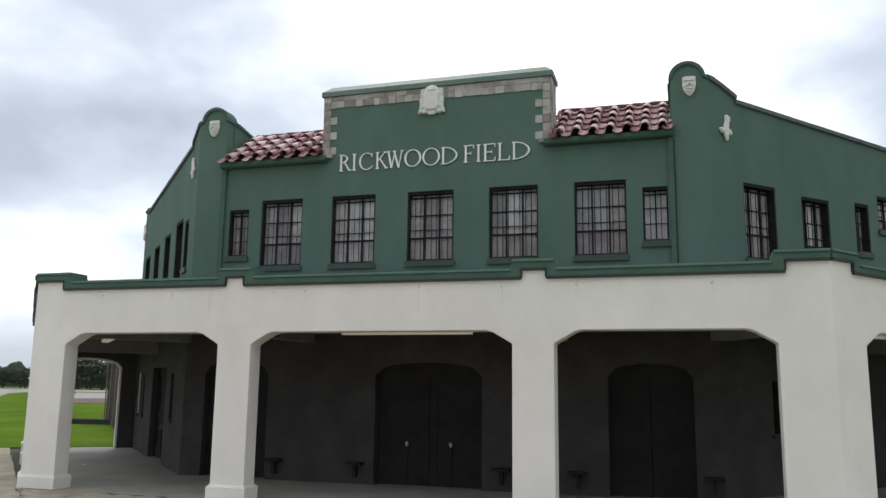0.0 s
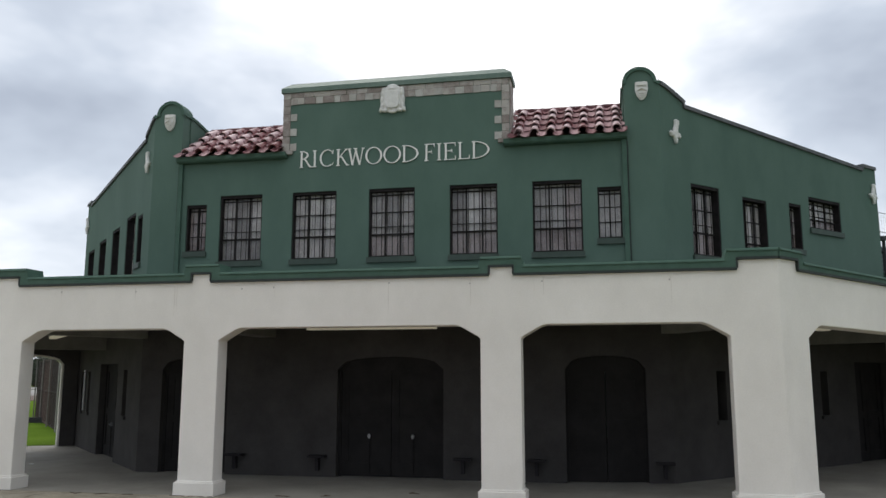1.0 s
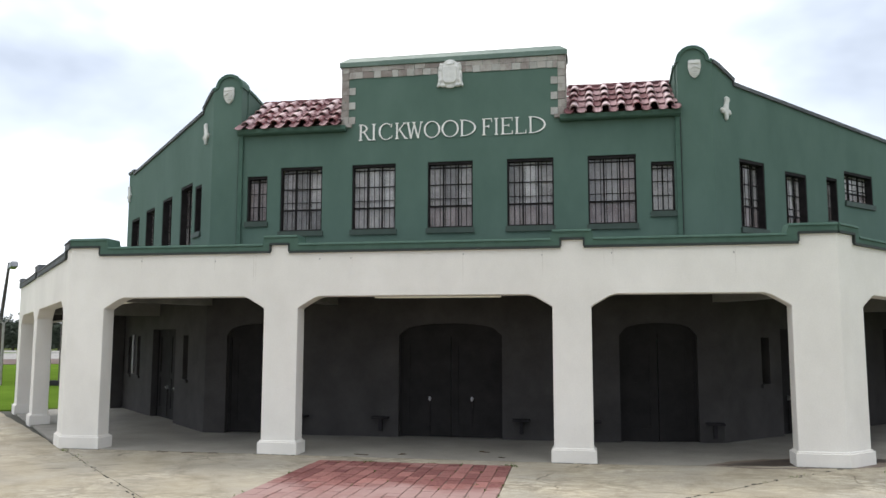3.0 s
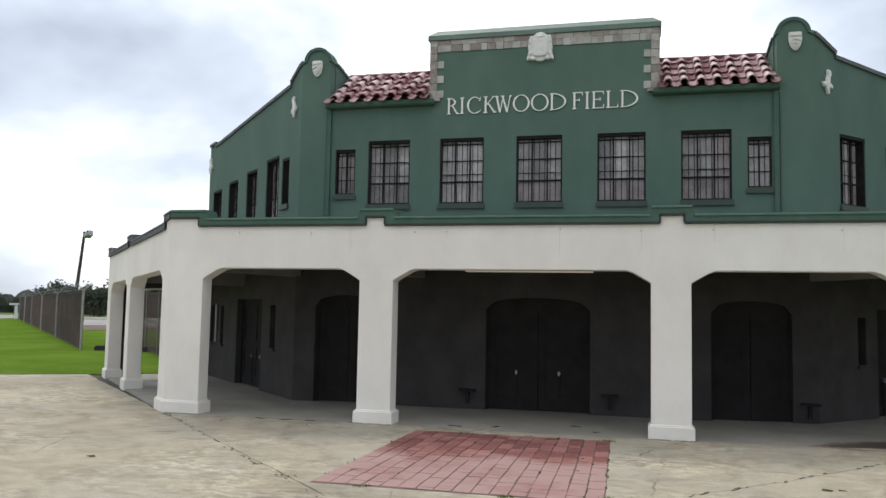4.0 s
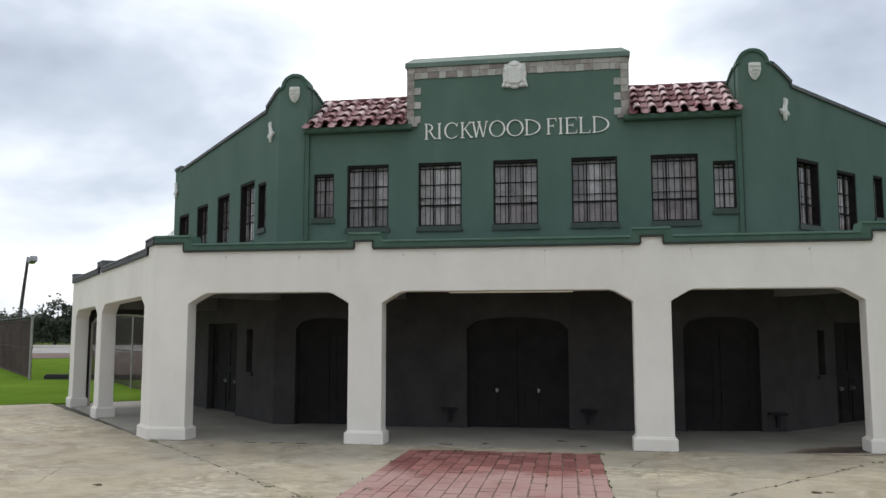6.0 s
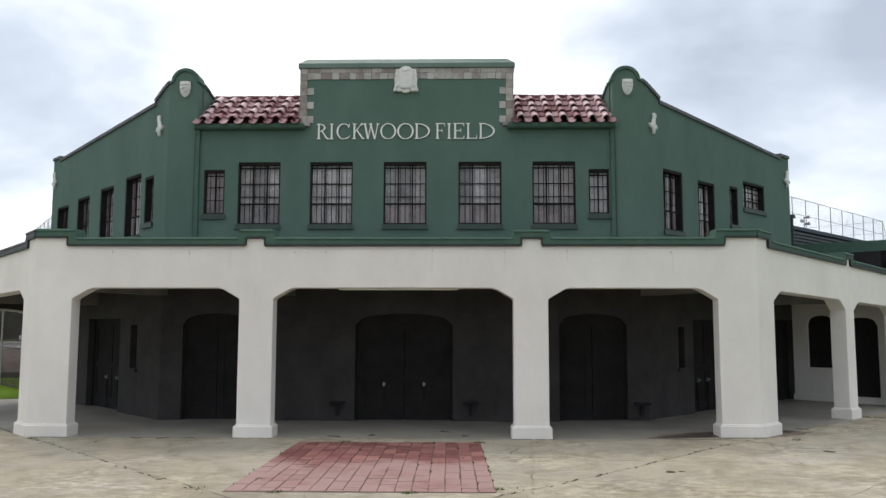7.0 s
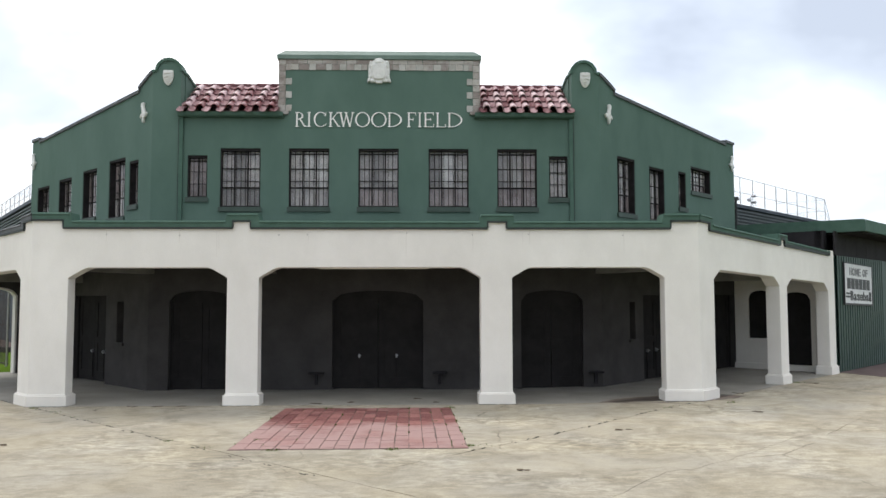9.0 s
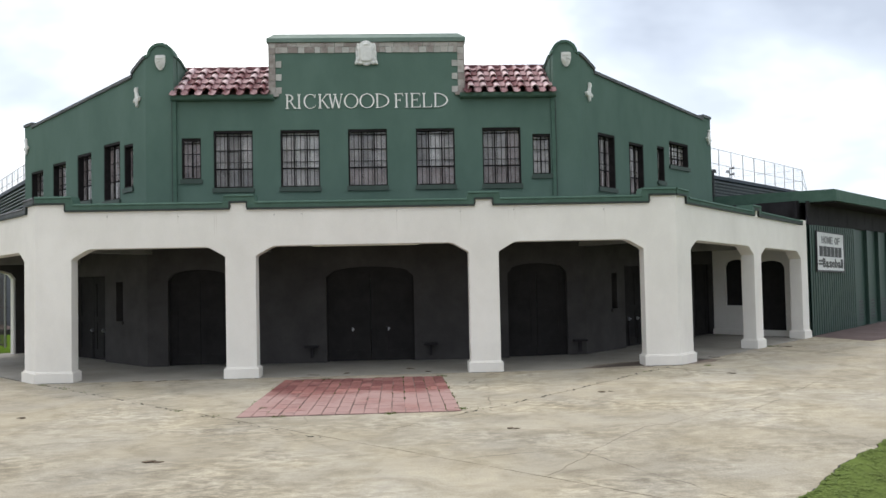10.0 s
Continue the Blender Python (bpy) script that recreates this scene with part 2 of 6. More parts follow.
def worn_concrete():
    """Tan concrete: broad weathering, mottled stains, scuffs, grit and hairline cracks."""
    m = bpy.data.materials.new("worn_concrete")
    m.use_nodes = True
    n, l = m.node_tree.nodes, m.node_tree.links
    b = n["Principled BSDF"]
    tc = n.new("ShaderNodeTexCoord")

    def noise_at(scale, detail, rough, squash=(1, 1, 1), turn=0.0, warp=0.0):
        mp, t = n.new("ShaderNodeMapping"), n.new("ShaderNodeTexNoise")
        mp.inputs["Scale"].default_value, mp.inputs["Rotation"].default_value = squash, (0, 0, turn)
        t.inputs["Scale"].default_value, t.inputs["Detail"].default_value, t.inputs["Roughness"].default_value = scale, detail, rough
        t.inputs["Distortion"].default_value = warp
        l.new(tc.outputs["Object"], mp.inputs["Vector"])
        l.new(mp.outputs[0], t.inputs["Vector"])
        return t.outputs["Fac"]

    def ramp(fac, *stops):
        r = n.new("ShaderNodeValToRGB")
        e = r.color_ramp.elements
        for i, (p, c) in enumerate(stops):
            q = e[i] if i < 2 else e.new(p)
            q.position, q.color = p, (*c, 1)
        l.new(fac, r.inputs["Fac"])
        return r.outputs["Color"]

    def blend(kind, fac, a, c):
        x = n.new("ShaderNodeMix")
        x.data_type, x.blend_type = "RGBA", kind
        x.inputs["Factor"].default_value = fac
        l.new(a, x.inputs["A"])
        l.new(c, x.inputs["B"])
        return x.outputs["Result"]

    base = ramp(noise_at(0.22, 4, 0.55), (0.35, (0.322, 0.288, 0.23)), (0.65, (0.418, 0.379, 0.306)))
    stains = ramp(noise_at(1.5, 9, 0.68, warp=0.6), (0.36, (0.62, 0.60, 0.55)), (0.52, (1.0, 1.0, 1.0)), (0.68, (1.16, 1.15, 1.13)))
    scuffs = ramp(noise_at(2.2, 7, 0.7, (1, 3.2, 1), 0.72), (0.40, (0.80, 0.79, 0.77)), (0.56, (1.0, 1.0, 1.0)), (0.72, (1.22, 1.2, 1.16)))
    grit = ramp(noise_at(55, 3, 0.6), (0.34, (0.78, 0.77, 0.75)), (0.62, (1.1, 1.1, 1.09)))
    warmth = ramp(noise_at(0.55, 5, 0.6, warp=0.4), (0.36, (0.95, 0.97, 1.01)), (0.62, (1.06, 1.02, 0.91)))
    blots = ramp(noise_at(0.9, 6, 0.62, (1, 1.6, 1), -0.5, 0.8), (0.30, (0.66, 0.63, 0.58)), (0.43, (1.0, 1.0, 1.0)))
    base = blend("MULTIPLY", 0.55, blend("MULTIPLY", 0.6, base, warmth), blots)
    colour = blend("MULTIPLY", 0.7, blend("MULTIPLY", 0.28, blend("MULTIPLY", 0.6, base, stains), scuffs), grit)
    flakes = ramp(noise_at(4.5, 9, 0.75, (1, 1.8, 1), 0.5, 0.4), (0.5, (1.0, 1.0, 1.0)), (0.575, (1.34, 1.34, 1.33)), (0.43, (0.74, 0.73, 0.71)))
    worn = n.new("ShaderNodeMix")
    worn.data_type, worn.blend_type = "RGBA", "MULTIPLY"
    patch = n.new("ShaderNodeValToRGB")
    patch.color_ramp.elements[0].position, patch.color_ramp.elements[1].position = 0.42, 0.66
    l.new(noise_at(0.4, 4, 0.6, (1, 1.5, 1), 0.9), patch.inputs["Fac"])
    l.new(patch.outputs["Color"], worn.inputs["Factor"])
    l.new(colour, worn.inputs["A"])
    l.new(flakes, worn.inputs["B"])
    colour = worn.outputs["Result"]
    cell = n.new("ShaderNodeTexVoronoi")
    cell.feature = "DISTANCE_TO_EDGE"
    cell.inputs["Scale"].default_value = 0.3
    bend = n.new("ShaderNodeMix")
    bend.data_type = "VECTOR"
    bend.inputs["Factor"].default_value = 0.14
    wob = n.new("ShaderNodeTexNoise")
    wob.inputs["Scale"].default_value, wob.inputs["Detail"].default_value = 2.5, 6
    l.new(tc.outputs["Object"], wob.inputs["Vector"])
    l.new(tc.outputs["Object"], bend.inputs["A"])
    l.new(wob.outputs["Color"], bend.inputs["B"])
    l.new(bend.outputs["Result"], cell.inputs["Vector"])
    crack = ramp(cell.outputs["Distance"], (0.0008, (0.45, 0.43, 0.40)), (0.003, (1.0, 1.0, 1.0)))
    where = n.new("ShaderNodeValToRGB")
    where.color_ramp.elements[0].position, where.color_ramp.elements[1].position = 0.48, 0.58
    l.new(noise_at(0.7, 4, 0.6), where.inputs["Fac"])
    last = n.new("ShaderNodeMix")
    last.data_type, last.blend_type = "RGBA", "MULTIPLY"
    l.new(where.outputs["Color"], last.inputs["Factor"])
    l.new(colour, last.inputs["A"])
    l.new(crack, last.inputs["B"])
    l.new(last.outputs["Result"], b.inputs["Base Color"])
    b.inputs["Roughness"].default_value, b.inputs["Specular IOR Level"].default_value = 0.88, 0.25
    bump = n.new("ShaderNodeBump")
    bump.inputs["Strength"].default_value, bump.inputs["Distance"].default_value = 0.3, 0.008
    l.new(noise_at(28, 5, 0.65), bump.inputs["Height"])
    l.new(bump.outputs[0], b.inputs["Normal"])
    return m


def paving_brick():
    """Dark red brick, each a little different, with pale dust trodden over the panel in patches."""
    m = bpy.data.materials.new("red_paving_brick")
    m.use_nodes = True
    n, l = m.node_tree.nodes, m.node_tree.links
    b = n["Principled BSDF"]
    geo, info = n.new("ShaderNodeNewGeometry"), n.new("ShaderNodeObjectInfo")
    grain, dust = n.new("ShaderNodeTexNoise"), n.new("ShaderNodeTexNoise")
    for t, scale, detail in ((grain, 38.0, 4.0), (dust, 0.75, 6.0)):
        t.inputs["Scale"].default_value, t.inputs["Detail"].default_value, t.inputs["Roughness"].default_value = scale, detail, 0.65
        l.new(geo.outputs["Position"], t.inputs["Vector"])
    total = n.new("ShaderNodeMath")
    total.operation, total.inputs[1].default_value = "MULTIPLY_ADD", 0.45
    l.new(info.outputs["Random"], total.inputs[0])
    l.new(grain.outputs["Fac"], total.inputs[2])
    red = n.new("ShaderNodeValToRGB")
    red.color_ramp.elements[0].position, red.color_ramp.elements[0].color = 0.38, (0.12, 0.038, 0.036, 1)
    red.color_ramp.elements[1].position, red.color_ramp.elements[1].color = 1.0, (0.33, 0.15, 0.13, 1)
    l.new(total.outputs[0], red.inputs["Fac"])
    cover_at = n.new("ShaderNodeValToRGB")
    cover_at.color_ramp.elements[0].position, cover_at.color_ramp.elements[1].position = 0.44, 0.68
    # the outer half of the panel, away from the arcade's roof, is bleached and dusty
    parts, outer, worn = n.new("ShaderNodeSeparateXYZ"), n.new("ShaderNodeMapRange"), n.new("ShaderNodeMath")
    l.new(geo.outputs["Position"], parts.inputs[0])
    for key, value in (("From Min", -2.0), ("From Max", -2.9), ("To Min", -0.10), ("To Max", 0.19)):
        outer.inputs[key].default_value = value
    l.new(parts.outputs["Y"], outer.inputs["Value"])
    l.new(dust.outputs["Fac"], worn.inputs[0])
    l.new(outer.outputs["Result"], worn.inputs[1])
    l.new(worn.outputs[0], cover_at.inputs["Fac"])
    mix = n.new("ShaderNodeMix")
    mix.data_type = "RGBA"
    mix.inputs["B"].default_value = (0.35, 0.225, 0.205, 1)
    l.new(cover_at.outputs["Color"], mix.inputs["Factor"])
    l.new(red.outputs["Color"], mix.inputs["A"])
    l.new(mix.outputs["Result"], b.inputs["Base Color"])
    b.inputs["Roughness"].default_value, b.inputs["Specular IOR Level"].default_value = 0.85, 0.25
    bump = n.new("ShaderNodeBump")
    bump.inputs["Strength"].default_value, bump.inputs["Distance"].default_value = 0.3, 0.006
    l.new(grain.outputs["Fac"], bump.inputs["Height"])
    l.new(bump.outputs[0], b.inputs["Normal"])
    return m


def lamp_plastic():
    m = bpy.data.materials.new("lamp_diffuser")
    m.use_nodes = True
    b = m.node_tree.nodes["Principled BSDF"]
    b.inputs["Base Color"].default_value, b.inputs["Roughness"].default_value = (0.75, 0.72, 0.58, 1), 0.5
    b.inputs["Emission Color"].default_value, b.inputs["Emission Strength"].default_value = (1.0, 0.93, 0.72, 1), 0.12
    return m


def window_glass():
    m = bpy.data.materials.new("window_glass")
    m.use_nodes = True
    n, l = m.node_tree.nodes, m.node_tree.links
    n.remove(n["Principled BSDF"])
    clear, gloss, mix, fres = n.new("ShaderNodeBsdfTransparent"), n.new("ShaderNodeBsdfGlossy"), n.new("ShaderNodeMixShader"), n.new("ShaderNodeLayerWeight")
    clear.inputs["Color"].default_value = (0.95, 0.95, 0.95, 1)
    gloss.inputs["Roughness"].default_value = 0.06
    fres.inputs["Blend"].default_value = 0.5
    steep, near = n.new("ShaderNodeMath"), n.new("ShaderNodeMath")
    steep.operation, steep.inputs[1].default_value = "POWER", 4.0
    near.operation, near.inputs[1].default_value, near.inputs[2].default_value = "MULTIPLY_ADD", 0.6, 0.03
    l.new(fres.outputs["Facing"], steep.inputs[0])
    l.new(steep.outputs[0], near.inputs[0])
    l.new(near.outputs[0], mix.inputs["Fac"])
    l.new(clear.outputs[0], mix.inputs[1])
    l.new(gloss.outputs[0], mix.inputs[2])
    l.new(mix.outputs[0], n["Material Output"].inputs["Surface"])
    return m


LAMP, GLASS, CONCRETE, BRICK = lamp_plastic(), window_glass(), worn_concrete(), paving_brick()

# ---- mesh helpers ----
ONE = Matrix.Identity(4)


def box(bm, x0, x1, y0, y1, z0, z1, m=ONE):
    v = [bm.verts.new(m @ Vector(p)) for p in ((x0, y0, z0), (x1, y0, z0), (x1, y1, z0), (x0, y1, z0), (x0, y0, z1), (x1, y0, z1), (x1, y1, z1), (x0, y1, z1))]
    for f in ((0, 3, 2, 1), (4, 5, 6, 7), (0, 1, 5, 4), (1, 2, 6, 5), (2, 3, 7, 6), (3, 0, 4, 7)):
        bm.faces.new([v[i] for i in f])


def prism(bm, pts, y0, y1, m=ONE):
    """A polygon of (x, z) carried from y0 to y1."""
    a = [bm.verts.new(m @ Vector((x, y0, z))) for x, z in pts]
    b = [bm.verts.new(m @ Vector((x, y1, z))) for x, z in pts]
    bm.faces.new(a)
    bm.faces.new(b[::-1])
    for i in range(len(pts)):
        j = (i + 1) % len(pts)
        bm.faces.new((a[i], b[i], b[j], a[j]))


def slab(bm, pts, z0, z1, m=ONE):
    """A polygon of (x, y) carried from z0 to z1."""
    a = [bm.verts.new(m @ Vector((x, y, z0))) for x, y in pts]
    b = [bm.verts.new(m @ Vector((x, y, z1))) for x, y in pts]
    bm.faces.new(a[::-1])
    bm.faces.new(b)
    for i in range(len(pts)):
        j = (i + 1) % len(pts)
        bm.faces.new((a[j], a[i], b[i], b[j]))


def cylinder(bm, p, q, r0, r1=None, sides=10):
    p, q = Vector(p), Vector(q)
    turn = (q - p).to_track_quat("Z", "Y").to_matrix()
    r1 = r0 if r1 is None else r1
    rings = []
    for c, rad in ((p, r0), (q, r1)):
        rings.append([bm.verts.new(c + turn @ Vector((rad * math.cos(2 * math.pi * i / sides), rad * math.sin(2 * math.pi * i / sides), 0))) for i in range(sides)])
    bm.faces.new(rings[0][::-1])
    bm.faces.new(rings[1])
    for i in range(sides):
        j = (i + 1) % sides
        bm.faces.new((rings[0][i], rings[0][j], rings[1][j], rings[1][i]))


def wall_cells(bm, x0, x1, z0, z1, holes, y0, y1, m=ONE):
    """A wall with rectangular openings through it: holes are (x0, x1, z0, z1)."""
    xs = sorted({x0, x1, *(h[0] for h in holes), *(h[1] for h in holes)})
    zs = sorted({z0, z1, *(min(max(h[2], z0), z1) for h in holes), *(min(max(h[3], z0), z1) for h in holes)})
    solid = {}
    for i in range(len(xs) - 1):
        for k in range(len(zs) - 1):
            cx, cz = (xs[i] + xs[i + 1]) / 2, (zs[k] + zs[k + 1]) / 2
            solid[i, k] = not any(h[0] < cx < h[1] and h[2] < cz < h[3] for h in holes)
    made = {}

    def vert(x, y, z):
        key = (round(x, 5), round(y, 5), round(z, 5))
        if key not in made:
            made[key] = bm.verts.new(m @ Vector((x, y, z)))
        return made[key]

    def face(*c):
        bm.faces.new([vert(*p) for p in c])

    for (i, k), s in solid.items():
        if not s:
            continue
        a, b, c, d = xs[i], xs[i + 1], zs[k], zs[k + 1]
        face((a, y0, c), (b, y0, c), (b, y0, d), (a, y0, d))
        face((b, y1, c), (a, y1, c), (a, y1, d), (b, y1, d))
        if not solid.get((i - 1, k)):
            face((a, y1, c), (a, y0, c), (a, y0, d), (a, y1, d))
        if not solid.get((i + 1, k)):
            face((b, y0, c), (b, y1, c), (b, y1, d), (b, y0, d))
        if not solid.get((i, k - 1)):
            face((a, y0, c), (a, y1, c), (b, y1, c), (b, y0, c))
        if not solid.get((i, k + 1)):
            face((a, y0, d), (b, y0, d), (b, y1, d), (a, y1, d))


def band(bm, pts, t, y0, y1, m=ONE):
    """A strip of thickness t above a line of (x, z), from y0 to y1."""
    up = []
    for i, p in enumerate(pts):
        a, b = pts[max(i - 1, 0)], pts[min(i + 1, len(pts) - 1)]
        dx, dz = b[0] - a[0], b[1] - a[1]
        k = math.hypot(dx, dz)
        s = 1 if dx >= 0 else -1
        up.append((p[0] - s * dz / k * t, p[1] + s * dx / k * t))
    rows = []
    for line in (pts, up):
        for y in (y0, y1):
            rows.append([bm.verts.new(m @ Vector((x, y, z))) for x, z in line])
    lo0, lo1, hi0, hi1 = rows
    for i in range(len(pts) - 1):
        for a, b in ((lo0, hi0), (hi0, hi1), (hi1, lo1), (lo1, lo0)):
            bm.faces.new((a[i], a[i + 1], b[i + 1], b[i]))
    bm.faces.new((lo0[0], hi0[0], hi1[0], lo1[0]))
    bm.faces.new((lo0[-1], lo1[-1], hi1[-1], hi0[-1]))


def mesh_of(name, bm, material, smooth=False):
    bmesh.ops.recalc_face_normals(bm, faces=bm.faces)
    me = bpy.data.meshes.new(name)
    bm.to_mesh(me)
    bm.free()
    me.materials.append(material)
    if smooth:
        me.polygons.foreach_set("use_smooth", [True] * len(me.polygons))
    return me


def world_of(ob):
    own = ob.matrix_parent_inverse @ ob.matrix_basis
    return world_of(ob.parent) @ own if ob.parent else own


def part(name, bm, material, parent=None, label="", smooth=False):
    ob = new(name, mesh_of(name, bm, material, smooth))
    if parent is not None:
        ob.parent = parent
        ob.matrix_parent_inverse = world_of(parent).inverted()
    return tagged(ob, label)


def worn_edges(ob, width=0.014):
    """Slightly rounded arrises."""
    mod = ob.modifiers.new("worn_edges", "BEVEL")
    mod.width, mod.segments, mod.limit_method, mod.angle_limit = width, 2, "ANGLE", radians(25)
    return ob


def share(name, me, parent, m):
    """Another object on the same mesh, placed at m."""
    ob = new(name, me)
    ob.parent = parent
    ob.matrix_parent_inverse = world_of(parent).inverted()
    ob.matrix_basis = m
    return ob


def empty(name, at, label, category, group="", kind=""):
    ob = new(name)
    ob.empty_display_size = 0.3
    ob.location = at
    return tagged(ob, label, category, group, kind)


def rise(x):
    """The pavement lies a little higher towards the metal shed."""
    u = min(max((x - 3.0) / 2.6, 0.0), 1.0)
    return 0.042 * u * u * (3 - 2 * u)


# ---- plan ----
C = 0.03                 # middle of the upper storey
YW = 2.645               # face of the building's front wall
KX = 5.12                # corner between front and side walls
AX = 6.45                # corner of the arcade
SIDE = 7.3               # length of a side wall
ASIDE = 7.92             # length of a side arcade
THICK = 0.33             # arcade wall
FRONT_W = pose(0, YW, 0)
RIGHT_W, LEFT_W = pose(KX, YW, 0, 0, 0, 45), pose(-KX, YW, 0, 0, 0, -45)
RIGHT_A, LEFT_A = pose(AX, 0, 0, 0, 0, 45), pose(-AX, 0, 0, 0, 0, -46.2)

# ---- ground ----


def clip(pts, a, b, c):
    """The part of a polygon where a*x + b*y <= c."""
    kept = []
    for i, p in enumerate(pts):
        q = pts[(i + 1) % len(pts)]
        dp, dq = a * p[0] + b * p[1] - c, a * q[0] + b * q[1] - c
        if dp <= 0:
            kept.append(p)
        if dp * dq < 0:
            u = dp / (dp - dq)
            kept.append((p[0] + u * (q[0] - p[0]), p[1] + u * (q[1] - p[1])))
    return kept


# the crack in the slab: place along it, and how far it strays
STRAY = ((-12.0, 0.12), (-5.81, 0.14), (-4.98, -0.03), (-3.92, -0.29), (-2.8, -0.37), (-2.23, -0.38), (-1.83, -0.14), (-1.09, -0.04), (-0.04, -0.01), (1.95, 0.0), (2.72, 0.11), (2.93, 0.36), (4.38, 0.27), (5.69, 0.18), (9.0, 0.1))


def cracked(x, y):
    """The point moved from the straight line of the third joint on to a jagged crack that closes towards the shed."""
    along, side = x + y, math.copysign(1, x - y - 10.45)
    off = np.interp(along, [p[0] for p in STRAY], [p[1] for p in STRAY])
    s = Vector((along, 3, 0))
    off += 0.07 * noise.noise(s * 1.9) + 0.05 * noise.noise(s * 5.3) + 0.02 * noise.noise(s * 13)
    off += side * 0.008 * min(1, max(0, (6.4 - along) / 2.0)) * (0.55 + 0.9 * abs(noise.noise(s * 2.3)))
    return (10.45 + off + along) / 2, (along - 10.45 - off) / 2


def narrowed(x, y):
    """The point drawn in towards the middle of a joint where that joint has closed."""
    for a, b, c, low, high in ((1, -1, AX, -4.75, 99), (-0.975, -1, 6.31, -99, 99)):
        d = a * x + b * y - c
        if abs(d) < 0.02:
            along = b * x - a * y if a < 0 else x + y
            s = Vector((along, c, 0))
            wide = min(1, max(0, 0.62 + 1.1 * noise.noise(s * 1.1) + 0.7 * noise.noise(s * 4.1)))
            if along < low:
                wide = max(0, 1 - (low - along) * 1.5) * wide
            k = d * (1 - wide) / (a * a + b * b)
            x, y = x - a * k, y - b * k
    return x, y


def ragged(pts):
    """Points along the edges near the building, nudged so that a joint wanders a little."""
    made = []
    for i, p in enumerate(pts):
        q = pts[(i + 1) % len(pts)]
        k = max(1, int(math.hypot(q[0] - p[0], q[1] - p[1]) / 0.09))
        for j in range(k):
            x, y = p[0] + (q[0] - p[0]) * j / k, p[1] + (q[1] - p[1]) * j / k
            if abs(x - y - 10.45) < 0.02 and abs(x) < 13:
                x, y = cracked(x, y)
            elif abs(x) < 13 and -9 < y < 9:
                x, y = narrowed(x, y)
                s = Vector((x, y, 0))
                x, y = x + 0.035 * noise.noise(s * 1.6) + 0.009 * noise.noise(s * 7 + Vector((4, 0, 0))), y + 0.035 * noise.noise(s * 1.6 + Vector((9, 2, 0))) + 0.009 * noise.noise(s * 7)
            elif 0 < j:
                continue
            made.append((x, y))
    return made


def raised(bm):
    for x in (3.0, 3.4, 3.9, 4.4, 4.9, 5.3, 5.6):
        bmesh.ops.bisect_plane(bm, geom=bm.verts[:] + bm.edges[:] + bm.faces[:], plane_co=(x, 0, 0), plane_no=(1, 0, 0))
    for v in bm.verts:
        v.co.z += rise(v.co.x)


bm = bmesh.new()
slab(bm, [(-900, -500), (900, -500), (900, 900), (-900, 900)], -0.5, -0.09)
tagged(part("ground", bm, FIELD), "rough green field stretching to the horizon", "ground", kind="structure")
bm = bmesh.new()
slab(bm, [(-24, -40), (40, -40), (40, 30), (6, 30), (-9.5, 8.4), (-19, 2.9), (-24, -2)], -0.085, -0.03)
raised(bm)
tagged(part("subsoil", bm, GAP), "dark soil in the joints under the concrete", "ground", kind="structure")
# lawn beyond the concrete
bm = bmesh.new()
slab(bm, [(-90, -40.2), (-12.5, 6.36), (-9.3, 8.35), (-9.0, 9.2), (-30, 40), (-76, 84), (-120, 84)], -0.08, 0.012)
tagged(part("lawn", bm, GRASS), "bright green mown lawn beside the fence", "lawn", kind="structure")
bm = bmesh.new()
edge = [(-26.4, -40)]
for i in range(500):
    u = -8 + i * 0.04
    s = Vector((u, 5, 0))
    e = 13.64 + 0.12 * noise.noise(s * 1.1) + 0.08 * noise.noise(s * 3.7) + 0.05 * noise.noise(s * 11)
    edge.append((e / 2 + u - 2.6, -e / 2 + u - 2.6))
soil = bmesh.new()
slab(soil, [(40, -40)] + [(x - 0.008 - 0.016 * noise.noise(Vector((x * 4, y * 4, 7))), y + 0.008 + 0.016 * noise.noise(Vector((x * 4, y * 4, 3)))) for x, y in edge] + [(40, 26.4)], -0.08, 0.006)
raised(soil)
slab(bm, ([(40, -40)] + edge[:1] + edge[1:] + [(40, 26.4)]), -0.08, 0.012)
raised(bm)
tagged(part("soil_edge", soil, GAP), "dark soil showing along the ragged grass edge", "soil", kind="structure")
tagged(part("lawn", bm, VERGE), "patchy grass verge at the edge of the concrete", "lawn", kind="structure")

bm = bmesh.new()
slab(bm, [(-17.5, 17), (-4, 17), (-4, 70), (-52, 70)], -0.08, 0.03)
tagged(part("dirt_lot", bm, DIRT), "bare red-brown dirt lot behind the fence", "dirt", kind="structure")
